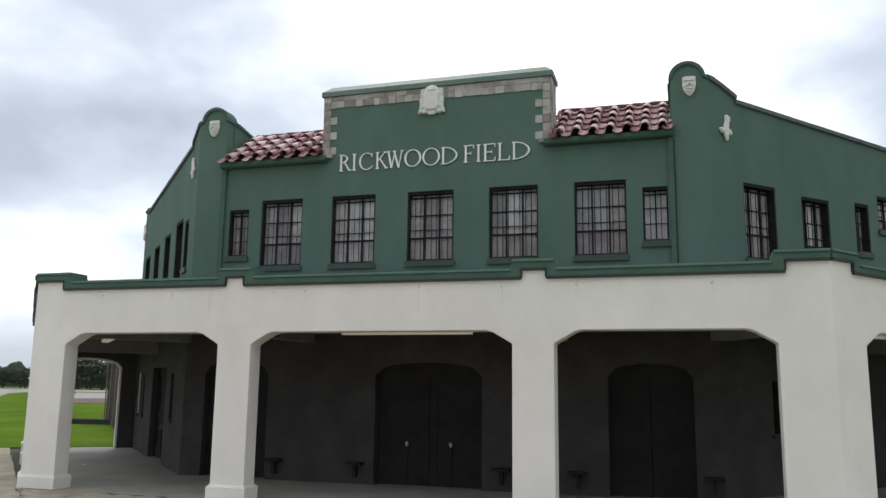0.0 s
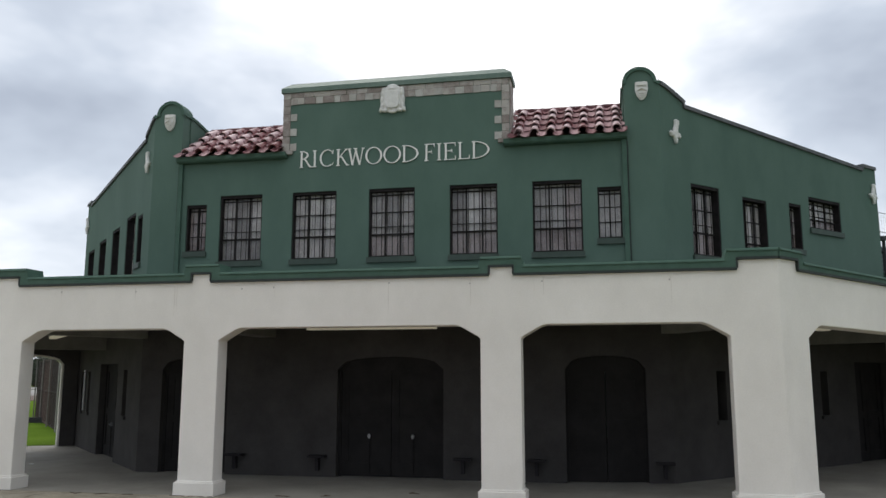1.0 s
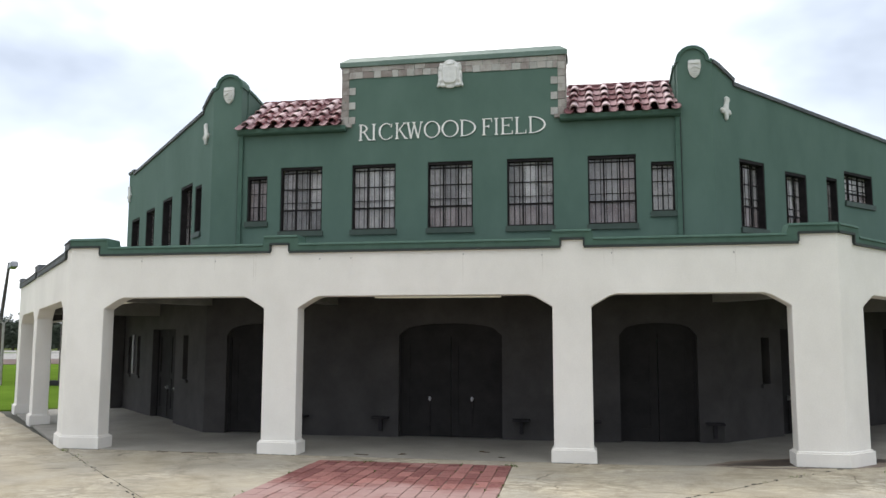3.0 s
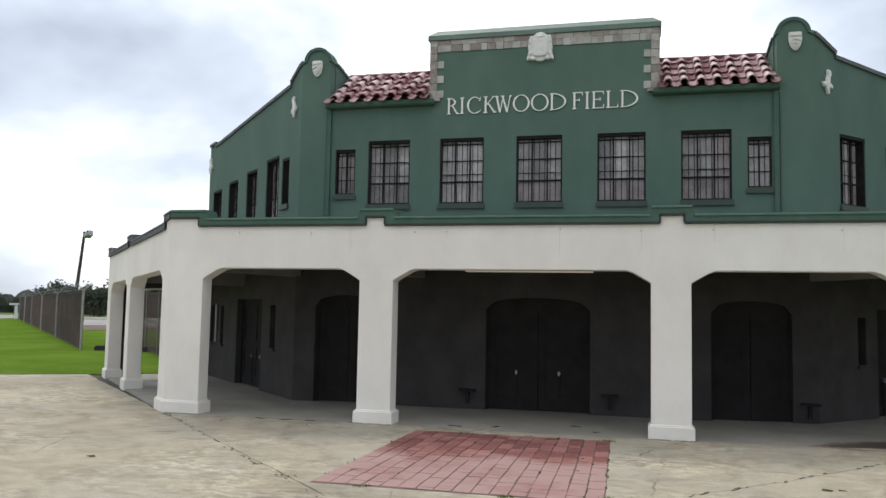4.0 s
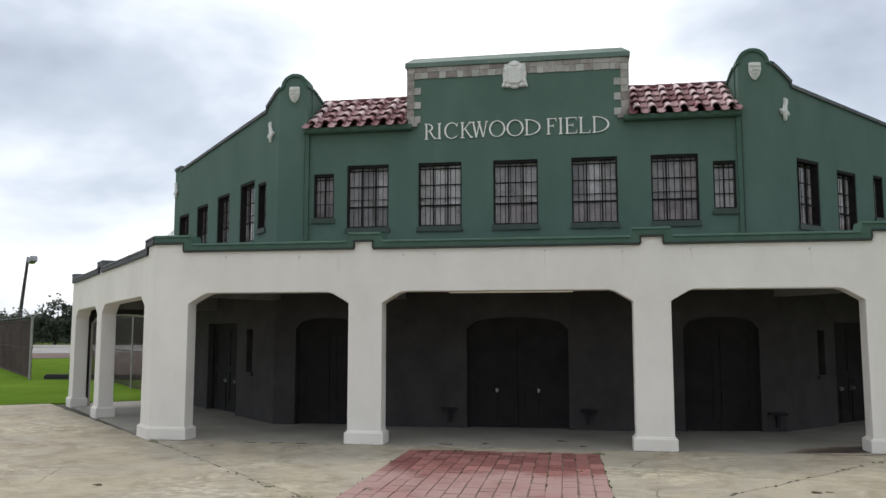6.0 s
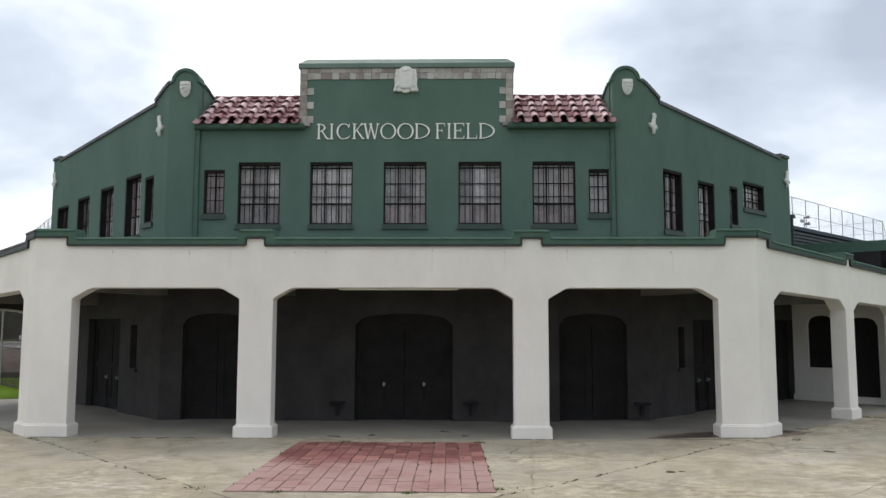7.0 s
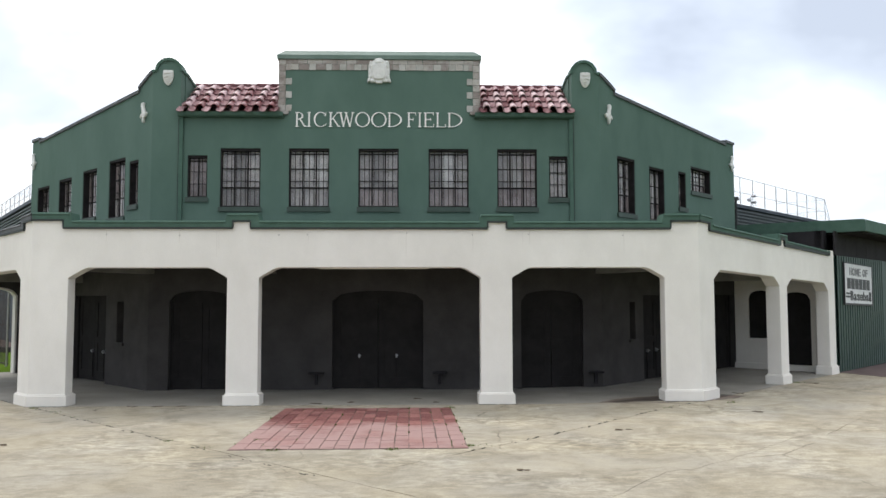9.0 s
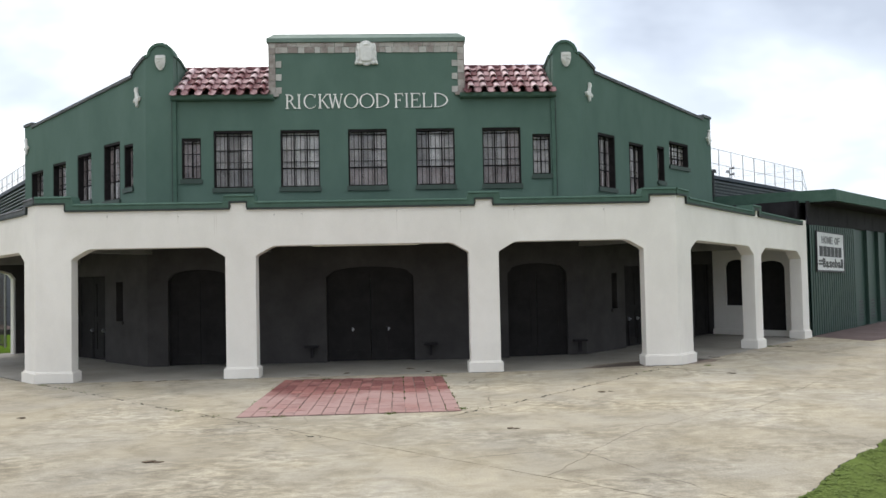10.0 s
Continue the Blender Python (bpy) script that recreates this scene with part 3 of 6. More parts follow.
# concrete slabs, parted by joints along the building's diagonals
pavement = empty("pavement", (0, -4, 0), "worn tan concrete forecourt with cracked diagonal joints", "pavement", kind="structure")
G = 0.014
strips_r = ((-99, AX), (AX, 10.45), (10.45, 13.9))      # x - y
strips_l = ((-99, 6.31), (6.31, 99))     # -0.975 x - y
fields = [(r, strips_l[0]) for r in strips_r] + [((-99, 13.9), strips_l[1])]
for (r0, r1), (l0, l1) in fields:
    pts = [(-40, -40), (40, -40), (40, 26), (-40, 26)]
    for a, b, c in ((1, -1, r1 - (G if r1 < 8 else 0.004)), (-1, 1, -r0 - (G if r0 < 8 else 0.004)), (-0.975, -1, l1 - G), (0.975, 1, -l0 - G)):
        pts = clip(pts, a, b, c) if pts else pts
    if r0 < 0 and l0 < 0:
        pts = clip(pts, 0, 1, -0.03)
    elif r0 < 0:
        # left apron: stops at the lawn
        pts = clip(pts, -1.62, 2.7, 1.62 * 12.5 + 2.7 * 6.36 - 0.02)
    elif l0 < 0:
        pts = clip(pts, 1, 1, 60)
    if len(pts) < 3:
        continue
    bm = bmesh.new()
    slab(bm, ragged(pts), -0.08, 0.0)
    raised(bm)
    part("slab", bm, CONCRETE, pavement)

# floor under the arcade
bm = bmesh.new()
far_r = (AX - 0.02 + ASIDE * 0.7071 + 0.1, ASIDE * 0.7071 + 0.1)
slab(bm, [(-AX + 0.02, -0.016), (AX - 0.02, -0.016), far_r, (11.0, 9.4), (KX, YW + 0.5), (-KX, YW + 0.5), (-10.6, 8.2), (-12.2, 6.0)], -0.08, 0.0)
raised(bm)
tagged(part("floor", bm, FLOOR), "grey concrete floor of the covered arcade", "floor", kind="structure")
# reddish paving before the metal shed
bm = bmesh.new()
slab(bm, [(12.25, 5.85), (12.9, 4.1), (30, 17), (30, 23.6)], 0.0, 0.05)
tagged(part("path", bm, PATH_RED), "dull red paved strip along the metal shed", "path", kind="structure")
# damp patch round the foot of the corner pier, soaked in the middle
STAIN = [(4.4, -0.02), (4.9, 0.42), (5.4, 0.66), (5.9, 0.8), (6.5, 1.0), (7.1, 1.0), (7.6, 0.8), (7.3, 0.42), (6.8, 0.05), (6.2, -0.05), (5.7, -0.22), (5.3, -0.28), (4.85, -0.2)]


def patch(shrink, top):
    bm, ring = bmesh.new(), []
    for (x0, y0), (x1, y1) in zip(STAIN, STAIN[1:] + STAIN[:1]):
        for k in range(5):
            x, y = x0 + (x1 - x0) * k / 5, y0 + (y1 - y0) * k / 5
            s = Vector((x, y, top * 500))
            mid = 0.2 + 0.38 * (x - 5.0)
            ring.append((6.0 + (x - 6.0) * (1 - shrink * 0.3) + 0.05 * noise.noise(s * 4), mid + (y - mid) * (1 - shrink) + 0.07 * noise.noise(s * 3 + Vector((5, 0, 0))) + 0.03 * noise.noise(s * 11)))
    slab(bm, ring, -0.004, top)
    for v in bm.verts:
        v.co.z += rise(v.co.x)
    return bm


stain = part("stain", patch(0.0, 0.003), DAMP)
tagged(stain, "reddish brown damp stain on the concrete by a pier", "stain", kind="structure")
part("soaked_middle", patch(0.4, 0.006), WET, stain, "dark soaked middle of the stain")

# ---- building ----
building = empty("entrance_building", (0, YW, 0), "green stucco two-storey ballpark entrance with barred windows", "building")
BIG = [(-3.565, -2.655), (-2.013, -1.095), (-0.431, 0.488), (1.172, 2.09), (2.748, 3.665)]
WZ = (4.12, 5.465)
NARROW = [(-4.303, -3.855), (3.943, 4.375)]
NZ = (4.34, 5.30)
# windows of the side walls: distance from the corner, foot and head
SIDE_R = [(0.75, 1.57, 4.07, 5.42, 6), (2.27, 3.05, 4.0, 5.35, 6), (3.81, 4.24, 4.45, 5.41, 3), (4.53, 5.73, 4.95, 5.63, 5)]
SIDE_L = [(0.63, 1.09, 4.23, 5.28, 3), (1.30, 2.18, 4.0, 5.42, 6), (2.88, 3.72, 4.1, 5.34, 6), (4.44, 5.29, 4.2, 5.28, 6), (5.96, 6.82, 4.4, 5.21, 6)]
ARCH_DOORS = [(-4.65, -3.24), (-1.0, 1.05), (3.27, 4.68)]
LOWTOP = 2.95
EAVE = 6.2

bm = bmesh.new()
wall_cells(bm, -KX, KX, LOWTOP, EAVE, [(a, b, *WZ) for a, b in BIG] + [(a, b, *NZ) for a, b in NARROW], 0, 0.3, FRONT_W)
part("wall", bm, GREEN, building, "dark green painted stucco wall")
bm = bmesh.new()
wall_cells(bm, 0, SIDE, LOWTOP, EAVE, [w[:4] for w in SIDE_R], 0, 0.3, RIGHT_W)
part("wall", bm, GREEN, building)
bm = bmesh.new()
wall_cells(bm, -SIDE, 0, LOWTOP, EAVE, [(-w[1], -w[0], w[2], w[3]) for w in SIDE_L], 0, 0.3, LEFT_W)
part("wall", bm, GREEN, building)

# lower storey
DTOP = 1.98


def arch_head(bm, x0, x1, z0, z1, y0, y1, top, m):
    """Wall over a low segmental arch between x0 and x1."""
    pts = [(x0, z0)]
    for i in range(1, 12):
        u = i / 12
        pts.append((x0 + (x1 - x0) * u, z0 + (z1 - z0) * math.sqrt(max(0.0, 1 - (2 * u - 1) ** 2)) ** 0.8))
    pts += [(x1, z0), (x1, top), (x0, top)]
    prism(bm, pts, y0, y1, m)


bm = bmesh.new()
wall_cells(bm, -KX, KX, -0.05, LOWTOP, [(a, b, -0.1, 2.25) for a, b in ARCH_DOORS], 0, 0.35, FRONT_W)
part("lower_wall", bm, LOWER, building, "lower wall with the arcade's shade put into its dark colour")
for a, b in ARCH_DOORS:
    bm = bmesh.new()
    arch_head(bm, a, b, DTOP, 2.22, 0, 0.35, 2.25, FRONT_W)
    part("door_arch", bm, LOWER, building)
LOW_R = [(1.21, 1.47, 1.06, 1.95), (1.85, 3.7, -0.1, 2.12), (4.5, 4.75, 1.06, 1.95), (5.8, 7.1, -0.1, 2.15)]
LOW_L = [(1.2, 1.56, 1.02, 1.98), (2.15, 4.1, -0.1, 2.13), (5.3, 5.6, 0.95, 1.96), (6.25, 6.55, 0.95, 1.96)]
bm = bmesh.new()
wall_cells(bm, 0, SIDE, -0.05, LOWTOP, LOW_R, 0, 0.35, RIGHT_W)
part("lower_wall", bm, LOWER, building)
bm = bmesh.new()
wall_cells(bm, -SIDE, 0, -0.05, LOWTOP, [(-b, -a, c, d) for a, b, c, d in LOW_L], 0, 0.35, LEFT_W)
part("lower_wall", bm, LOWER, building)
# back and top that close the building
bm = bmesh.new()
er, el = RIGHT_W @ Vector((SIDE - 0.02, 0.3, 0)), LEFT_W @ Vector((-SIDE + 0.02, 0.3, 0))
for a, b in (((er.x, er.y), (7.6, 14.0)), ((7.6, 14.0), (-7.6, 14.0)), ((-7.6, 14.0), (el.x, el.y))):
    d = Vector((b[0] - a[0], b[1] - a[1]))
    box(bm, 0, d.length, 0, 0.25, -0.05, 6.1, pose(a[0], a[1], 0, 0, 0, math.degrees(math.atan2(d.y, d.x))))
part("back_wall", bm, GREEN, building)
bm = bmesh.new()
slab(bm, [(-KX, YW + 0.9), (-4.4, YW + 0.9), (-4.4, YW + 0.25), (4.4, YW + 0.25), (4.4, YW + 0.9), (KX, YW + 0.9), (er.x, er.y), (7.5, 13.9), (-7.5, 13.9), (el.x, el.y)], 6.0, 6.15)
part("flat_roof", bm, COPING_GREY, building)


def door(m, x0, x1, top, arch, handles, y=0.16):
    """A double door set back in its opening."""
    mid = (x0 + x1) / 2
    bm = bmesh.new()
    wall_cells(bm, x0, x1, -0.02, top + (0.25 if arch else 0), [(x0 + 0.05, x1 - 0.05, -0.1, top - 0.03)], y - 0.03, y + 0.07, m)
    ob = part("door", bm, DOOR_AND_SHADE, building, "dark closed double door in shadow")
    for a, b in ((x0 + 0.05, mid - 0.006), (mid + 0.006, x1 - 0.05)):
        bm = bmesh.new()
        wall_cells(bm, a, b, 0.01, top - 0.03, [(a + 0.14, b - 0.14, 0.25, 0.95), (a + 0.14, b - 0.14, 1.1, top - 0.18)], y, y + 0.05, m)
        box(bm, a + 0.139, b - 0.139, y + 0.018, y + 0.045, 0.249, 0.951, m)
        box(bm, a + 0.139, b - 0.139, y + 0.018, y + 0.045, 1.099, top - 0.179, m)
        part("leaf", bm, DOOR_AND_SHADE, ob)
    for hx in handles:
        bm = bmesh.new()
        box(bm, hx - 0.016, hx + 0.016, y - 0.05, y, 0.705, 0.785, m)
        box(bm, hx - 0.02, hx + 0.04, y - 0.075, y - 0.045, 0.74, 0.762, m)
        part("handle", bm, GALV, ob, "bright metal handle")
        bm = bmesh.new()
        box(bm, hx - 0.012, hx + 0.012, y - 0.03, y - 0.012, 0.08, 0.70, m)
        part("rod", bm, FRAME, ob)
    return ob


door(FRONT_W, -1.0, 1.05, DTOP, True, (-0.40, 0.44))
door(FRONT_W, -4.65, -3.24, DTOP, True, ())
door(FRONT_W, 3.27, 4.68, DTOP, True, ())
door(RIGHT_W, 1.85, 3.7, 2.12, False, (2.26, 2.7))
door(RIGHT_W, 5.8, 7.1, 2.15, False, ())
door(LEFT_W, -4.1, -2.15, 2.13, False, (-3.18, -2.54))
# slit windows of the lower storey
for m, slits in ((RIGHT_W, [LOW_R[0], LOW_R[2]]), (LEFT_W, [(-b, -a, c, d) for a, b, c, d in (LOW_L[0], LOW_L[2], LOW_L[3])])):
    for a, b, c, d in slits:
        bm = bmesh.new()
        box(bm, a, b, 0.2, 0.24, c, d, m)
        ob = part("slit_window", bm, DOOR_AND_SHADE, building)
        bm = bmesh.new()
        box(bm, a - 0.05, b + 0.05, -0.05, 0.1, c - 0.07, c - 0.005, m)
        part("sill", bm, LOWER, ob)
# thin pale rod added between two slits of the side wall
bm = bmesh.new()
cylinder(bm, LEFT_W @ Vector((-5.9, -0.03, 0.98)), LEFT_W @ Vector((-5.9, -0.03, 2.0)), 0.03, sides=10)
for z in (1.1, 1.88):
    box(bm, -5.945, -5.855, -0.035, -0.002, z, z + 0.03, LEFT_W)
part("conduit", bm, GALV, building, "pale upright rod on the dark wall")
# small brackets low on the wall
for x in (-3.0, -1.34, 1.42, 2.75, 4.95):
    bm = bmesh.new()
    box(bm, x - 0.16, x + 0.16, -0.2, 0, 0.36, 0.40, FRONT_W)
    box(bm, x - 0.03, x + 0.03, -0.12, 0, 0.12, 0.36, FRONT_W)
    part("bracket", bm, SHADE_BROWN, building)


BLINDS = {"w": (CURTAIN, "white upright blind"), "b": (SKY_BLIND, "upright blind with the sky's reflection put into its bright white"), "g": (GREY_BLIND, "shaded grey upright blind"), "d": (DUSTY, "dusty pink upright blind")}


def window(m, x0, x1, z0, z1, cols, tall=True, blind="ww", y=0.085):
    """A metal window with bars, set back in its opening, with a blind behind the glass."""
    w, h, f, hd = x1 - x0, z1 - z0, 0.030, 0.055
    bm = bmesh.new()
    wall_cells(bm, x0, x1, z0, z1, [(x0 + f, x1 - f, z0 + f, z1 - hd)], 0.03 if y < 0.1 else 0.014, y + 0.07, m)
    box(bm, x0 + f - 0.001, x1 - f + 0.001, y + 0.012, y + 0.05, z1 - hd - 0.07, z1 - hd - 0.05, m)
    ob = part("window", bm, FRAME, building, "dark metal window with security bars and pale blinds")
    if tall:
        rail = z0 + h * 0.335
        levels = [(rail, 0.034), (z0 + h * 0.66, 0.018), (z0 + h * 0.45, 0.01)]
        posts = [(x0 + w * k / 3, 0.014 if y < 0.1 else 0.008) for k in (1, 2)] if cols >= 5 else [(x0 + w / 2, 0.013)]
    else:
        levels = [(z0 + h * 0.62, 0.012), (z0 + h * 0.33, 0.012)]
        posts = [(x0 + w / 2, 0.014)]
    for z, t in levels:
        bm = bmesh.new()
        box(bm, x0 + f, x1 - f, y + 0.02, y + 0.05, z - t / 2, z + t / 2, m)
        part("rail", bm, FRAME, ob)
    for x, t in posts:
        bm = bmesh.new()
        box(bm, x - t, x + t, y + 0.014, y + 0.052, z0 + f, z1 - hd, m)
        part("mullion", bm, FRAME, ob)
    n = cols if tall else 4
    for k in range(1, n):
        x = x0 + f + (w - 2 * f) * k / n
        bm = bmesh.new()
        cylinder(bm, m @ Vector((x, y - 0.012, z0 + 0.02)), m @ Vector((x, y - 0.012, z1 - 0.07)), 0.0075, sides=6)
        part("bar", bm, FRAME, ob)
    bm = bmesh.new()
    box(bm, x0 + 0.02, x1 - 0.02, y + 0.036, y + 0.040, z0 + 0.02, z1 - 0.02, m)
    pane = part("pane", bm, GLASS, ob)
    pane.visible_shadow = False
    # blind of upright slats behind the pane
    k = max(4, int(w / 0.075))
    split = z0 + h * 0.335
    fields = [(blind[0], 0, k, z0 + 0.01, split - 0.002)]
    for j, kind in enumerate(blind[1:]):
        fields.append((kind, k * j // len(blind[1:]), k * (j + 1) // len(blind[1:]), split + 0.002, z1 - 0.01))
    for kind, first, end, lo, hi in fields:
        bm = bmesh.new()
        for i in range(first, end):
            a = x0 + w * i / k
            slack = 0.006 * noise.noise(Vector((a * 31, z0 + lo, x0)))
            back = 0.052 + 0.008 * (i % 2)
            prism(bm, [(a + slack, lo), (a + slack + w / k * 0.97, lo), (a + w / k * 0.97, hi), (a, hi)], y + back, y + back + 0.005, m)
        part("blind", bm, BLINDS[kind][0], ob, BLINDS[kind][1])
    bm = bmesh.new()
    prism(bm, [(x0 - 0.03, z0 - 0.11), (x1 + 0.03, z0 - 0.11), (x1 + 0.03, z0 - 0.012), (x1 + 0.02, z0 - 0.004), (x0 - 0.02, z0 - 0.004), (x0 - 0.03, z0 - 0.012)], -0.045, y, m)
    part("sill", bm, SILL, ob)
    return ob


for (a, b), kinds in zip(BIG, ("gwgw", "wwbb", "dwgw", "dgbw", "dggd")):
    window(FRONT_W, a, b, *WZ, 8, True, kinds)
for (a, b), kinds in zip(NARROW, ("dd", "ww")):
    window(FRONT_W, a, b, *NZ, 4, False, kinds)
for a, b, c, d, n in SIDE_R:
    window(RIGHT_W, a, b, c, d, n, n > 3, "dw", 0.108)
for a, b, c, d, n in SIDE_L:
    window(LEFT_W, -b, -a, c, d, n, n > 3, "wd", 0.108)

# corner gables: round heads on the front, swept shoulders along the side walls
TIN = 4.455              # inner edge of a corner tower
TC, TR, TZ = 4.765, 0.285, 7.235


def arc(cx, cz, rad, a0, a1, n):
    return [(cx + rad * math.cos(radians(a0 + (a1 - a0) * i / n)), cz + rad * math.sin(radians(a0 + (a1 - a0) * i / n))) for i in range(n + 1)]


SHOULDER = [(0.0, 7.19), (0.10, 7.165), (0.22, 7.12), (0.36, 7.06), (0.50, 7.00), (0.62, 6.95), (0.64, 6.85), (SIDE - 0.55, 6.50), (SIDE - 0.54, 6.60), (SIDE, 6.59)]
for sgn, wall_m, shift in ((1, RIGHT_W, 0.03), (-1, LEFT_W, 0.03)):
    head = [(sgn * x + shift * 0, z) for x, z in arc(TC, TZ, TR, 180, 0, 16)]
    bm = bmesh.new()
    prism(bm, [(sgn * (TC - TR), EAVE), *head, (sgn * (TC + TR + 0.01), 7.21), (sgn * KX, 7.195), (sgn * KX, EAVE)], 0, 0.3, FRONT_W)
    part("gable", bm, GREEN, building)
    bm = bmesh.new()
    line = sorted(head, key=lambda p: 0) if sgn > 0 else head[::-1]
    n = len(line)
    outer = [(sgn * TC + (x - sgn * TC) * (TR + 0.03) / TR, TZ + (z - TZ) * (TR + 0.03) / TR) for x, z in line]
    inner = [(sgn * TC + (x - sgn * TC) * (TR - 0.035) / TR, TZ + (z - TZ) * (TR - 0.035) / TR) for x, z in line]
    prism(bm, outer + inner[::-1], -0.035, 0.34, FRONT_W)
    link = [(sgn * (TC + TR + 0.005), 7.235), (sgn * (TC + TR + 0.03), 7.205), (sgn * KX, 7.19)]
    band(bm, link if sgn > 0 else link[::-1], 0.07, -0.036, 0.33, FRONT_W)
    part("coping", bm, GREEN_TRIM, building)
    bm = bmesh.new()
    prism(bm, [(0, EAVE)] + [(sgn * s, z) for s, z in SHOULDER] + [(sgn * SIDE, EAVE)], 0, 0.3, wall_m)
    part("gable", bm, GREEN, building)
    bm = bmesh.new()
    line = [(sgn * s, z - 0.005) for s, z in SHOULDER]
    band(bm, line if sgn > 0 else line[::-1], 0.075, -0.04, 0.34, wall_m)
    part("coping", bm, COPING_GREY, building, "weathered grey-green wall coping")
    # return of the tower behind the tiled roof
    bm = bmesh.new()
    sweep = [(0.28, 7.22), (0.42, 7.215), (0.56, 7.195), (0.72, 7.165), (0.9, 7.135), (1.12, 7.12)]
    turned = FRONT_W @ pose(sgn * (TIN + (0.0 if sgn > 0 else 0.26)), 0, 0, 0, 0, 90)
    prism(bm, [(0.28, EAVE), *sweep, (1.12, EAVE)], -0.26, 0, turned)
    part("gable", bm, GREEN, building)
    bm = bmesh.new()
    band(bm, sweep, 0.06, -0.29, 0.03, turned)
    part("coping", bm, GREEN_TRIM, building)

# downspouts beside the towers
for sgn in (-1, 1):
    bm = bmesh.new()
    x = sgn * 4.45
    box(bm, x - 0.044, x + 0.044, -0.06, -0.002, 3.2, 6.165, FRONT_W)
    for z in (3.9, 4.9, 5.9):
        box(bm, x - 0.05, x + 0.05, -0.066, -0.002, z, z + 0.03, FRONT_W)
    pipe = part("downspout", bm, GREEN_TRIM, building)
    # dark strip added as the shadow line between downspout and tower
    bm = bmesh.new()
    a, b = sorted((x + sgn * 0.046, x + sgn * 0.068))
    box(bm, a, b, -0.03, -0.001, 3.2, 6.14, FRONT_W)
    part("cable", bm, DRIP_AND_SHADOW, pipe, "dark strip standing in for the shadow line beside the downspout")

# parapet with rubble edging
PX0, PX1, PZ = -2.25, 2.34, 7.53
bm = bmesh.new()
box(bm, PX0, PX1, 0, 0.55, EAVE - 0.0, PZ, FRONT_W)
parapet = part("parapet", bm, GREEN, building)
bm = bmesh.new()
o, t = 0.05, 0.16
a = [(PX0 - o, -o), (PX1 + o, -o), (PX1 + o, 0.55 + o), (PX0 - o, 0.55 + o)]
b = [(PX0 - o + t, -o + t), (PX1 + o - t, -o + t), (PX1 + o - t, 0.55 + o - t), (PX0 - o + t, 0.55 + o - t)]
rows = [[bm.verts.new(FRONT_W @ Vector((x, y, z))) for x, y in ring] for ring, z in ((a, PZ + 0.004), (a, PZ + 0.10), (b, PZ + 0.24))]
bm.faces.new(rows[0][::-1])
bm.faces.new(rows[2])
for p, q in ((rows[0], rows[1]), (rows[1], rows[2])):
    for i in range(4):
        bm.faces.new((p[i], p[(i + 1) % 4], q[(i + 1) % 4], q[i]))
part("cap", bm, CAP_SKY_GREEN, parapet, "green sloping cap, sky light put into its paler colour")
rnd = random.Random(11)


def stone(x0, x1, z0, z1, y0=-0.014, y1=0.0, m=FRONT_W, material=STONE):
    bm = bmesh.new()
    j = [rnd.uniform(-0.004, 0.004) for _ in range(8)]
    out_y = y0 - rnd.uniform(0.0, 0.008)
    prism(bm, [(x0 + 0.004 + j[0], z0 + 0.004 + j[1]), (x1 - 0.004 + j[2], z0 + 0.004 + j[3]), (x1 - 0.004 + j[4], z1 - 0.004 + j[5]), (x0 + 0.004 + j[6], z1 - 0.004 + j[7])], out_y, y1, m)
    part("stone", bm, material, parapet)


# a brown upper course of long stones over a lower one with pale squares between
x = PX0 + 0.14
while x < PX1 - 0.2:
    w = min(rnd.choice((0.22, 0.28, 0.34)), PX1 - 0.14 - x)
    stone(x, x + w, 7.425, PZ)
    x += w
x, k = PX0 + 0.15, 0
while x < PX1 - 0.2:
    w = min(rnd.choice((0.13, 0.15, 0.17)) if k % 2 else rnd.choice((0.14, 0.18, 0.24)), PX1 - 0.15 - x)
    stone(x, x + w, 7.275 + rnd.uniform(0, 0.012), 7.425, material=STONE_PALE if k % 2 and rnd.random() < 0.85 else STONE)
    x += w
    k += 1
for edge, sgn in ((PX0, 1), (PX1, -1)):
    z, k = 6.32, 0
    while z < PZ - 0.05:
        h = min(0.155, PZ - z)
        a, b = sorted((edge, edge + sgn * 0.15))
        stone(a, b, z, z + h)
        if k % 2 == 0 and z < 7.2:
            a, b = sorted((edge + sgn * 0.15, edge + sgn * 0.29))
            stone(a, b, z, z + h, material=STONE_PALE if rnd.random() < 0.7 else STONE)
        z += h
        k += 1
    bm = bmesh.new()
    a, b = sorted((edge - sgn * 0.06, edge + sgn * 0.22))
    box(bm, a, b, -0.06, 0.02, 6.25, 6.32, FRONT_W)
    part("corbel", bm, STONE, parapet)
    # rubble on the ends of the parapet
    turned = FRONT_W @ pose(edge, 0, 0, 0, 0, 90 * -sgn)
    z = 6.34
    while z < PZ - 0.05:
        h = min(rnd.uniform(0.13, 0.2), PZ - z)
        for a, b in ((0.0, 0.2), (0.2, 0.38), (0.38, 0.55)):
            lo, hi = (a, b) if sgn < 0 else (-b, -a)
            stone(lo, hi, z, z + h, m=turned)
        z += h


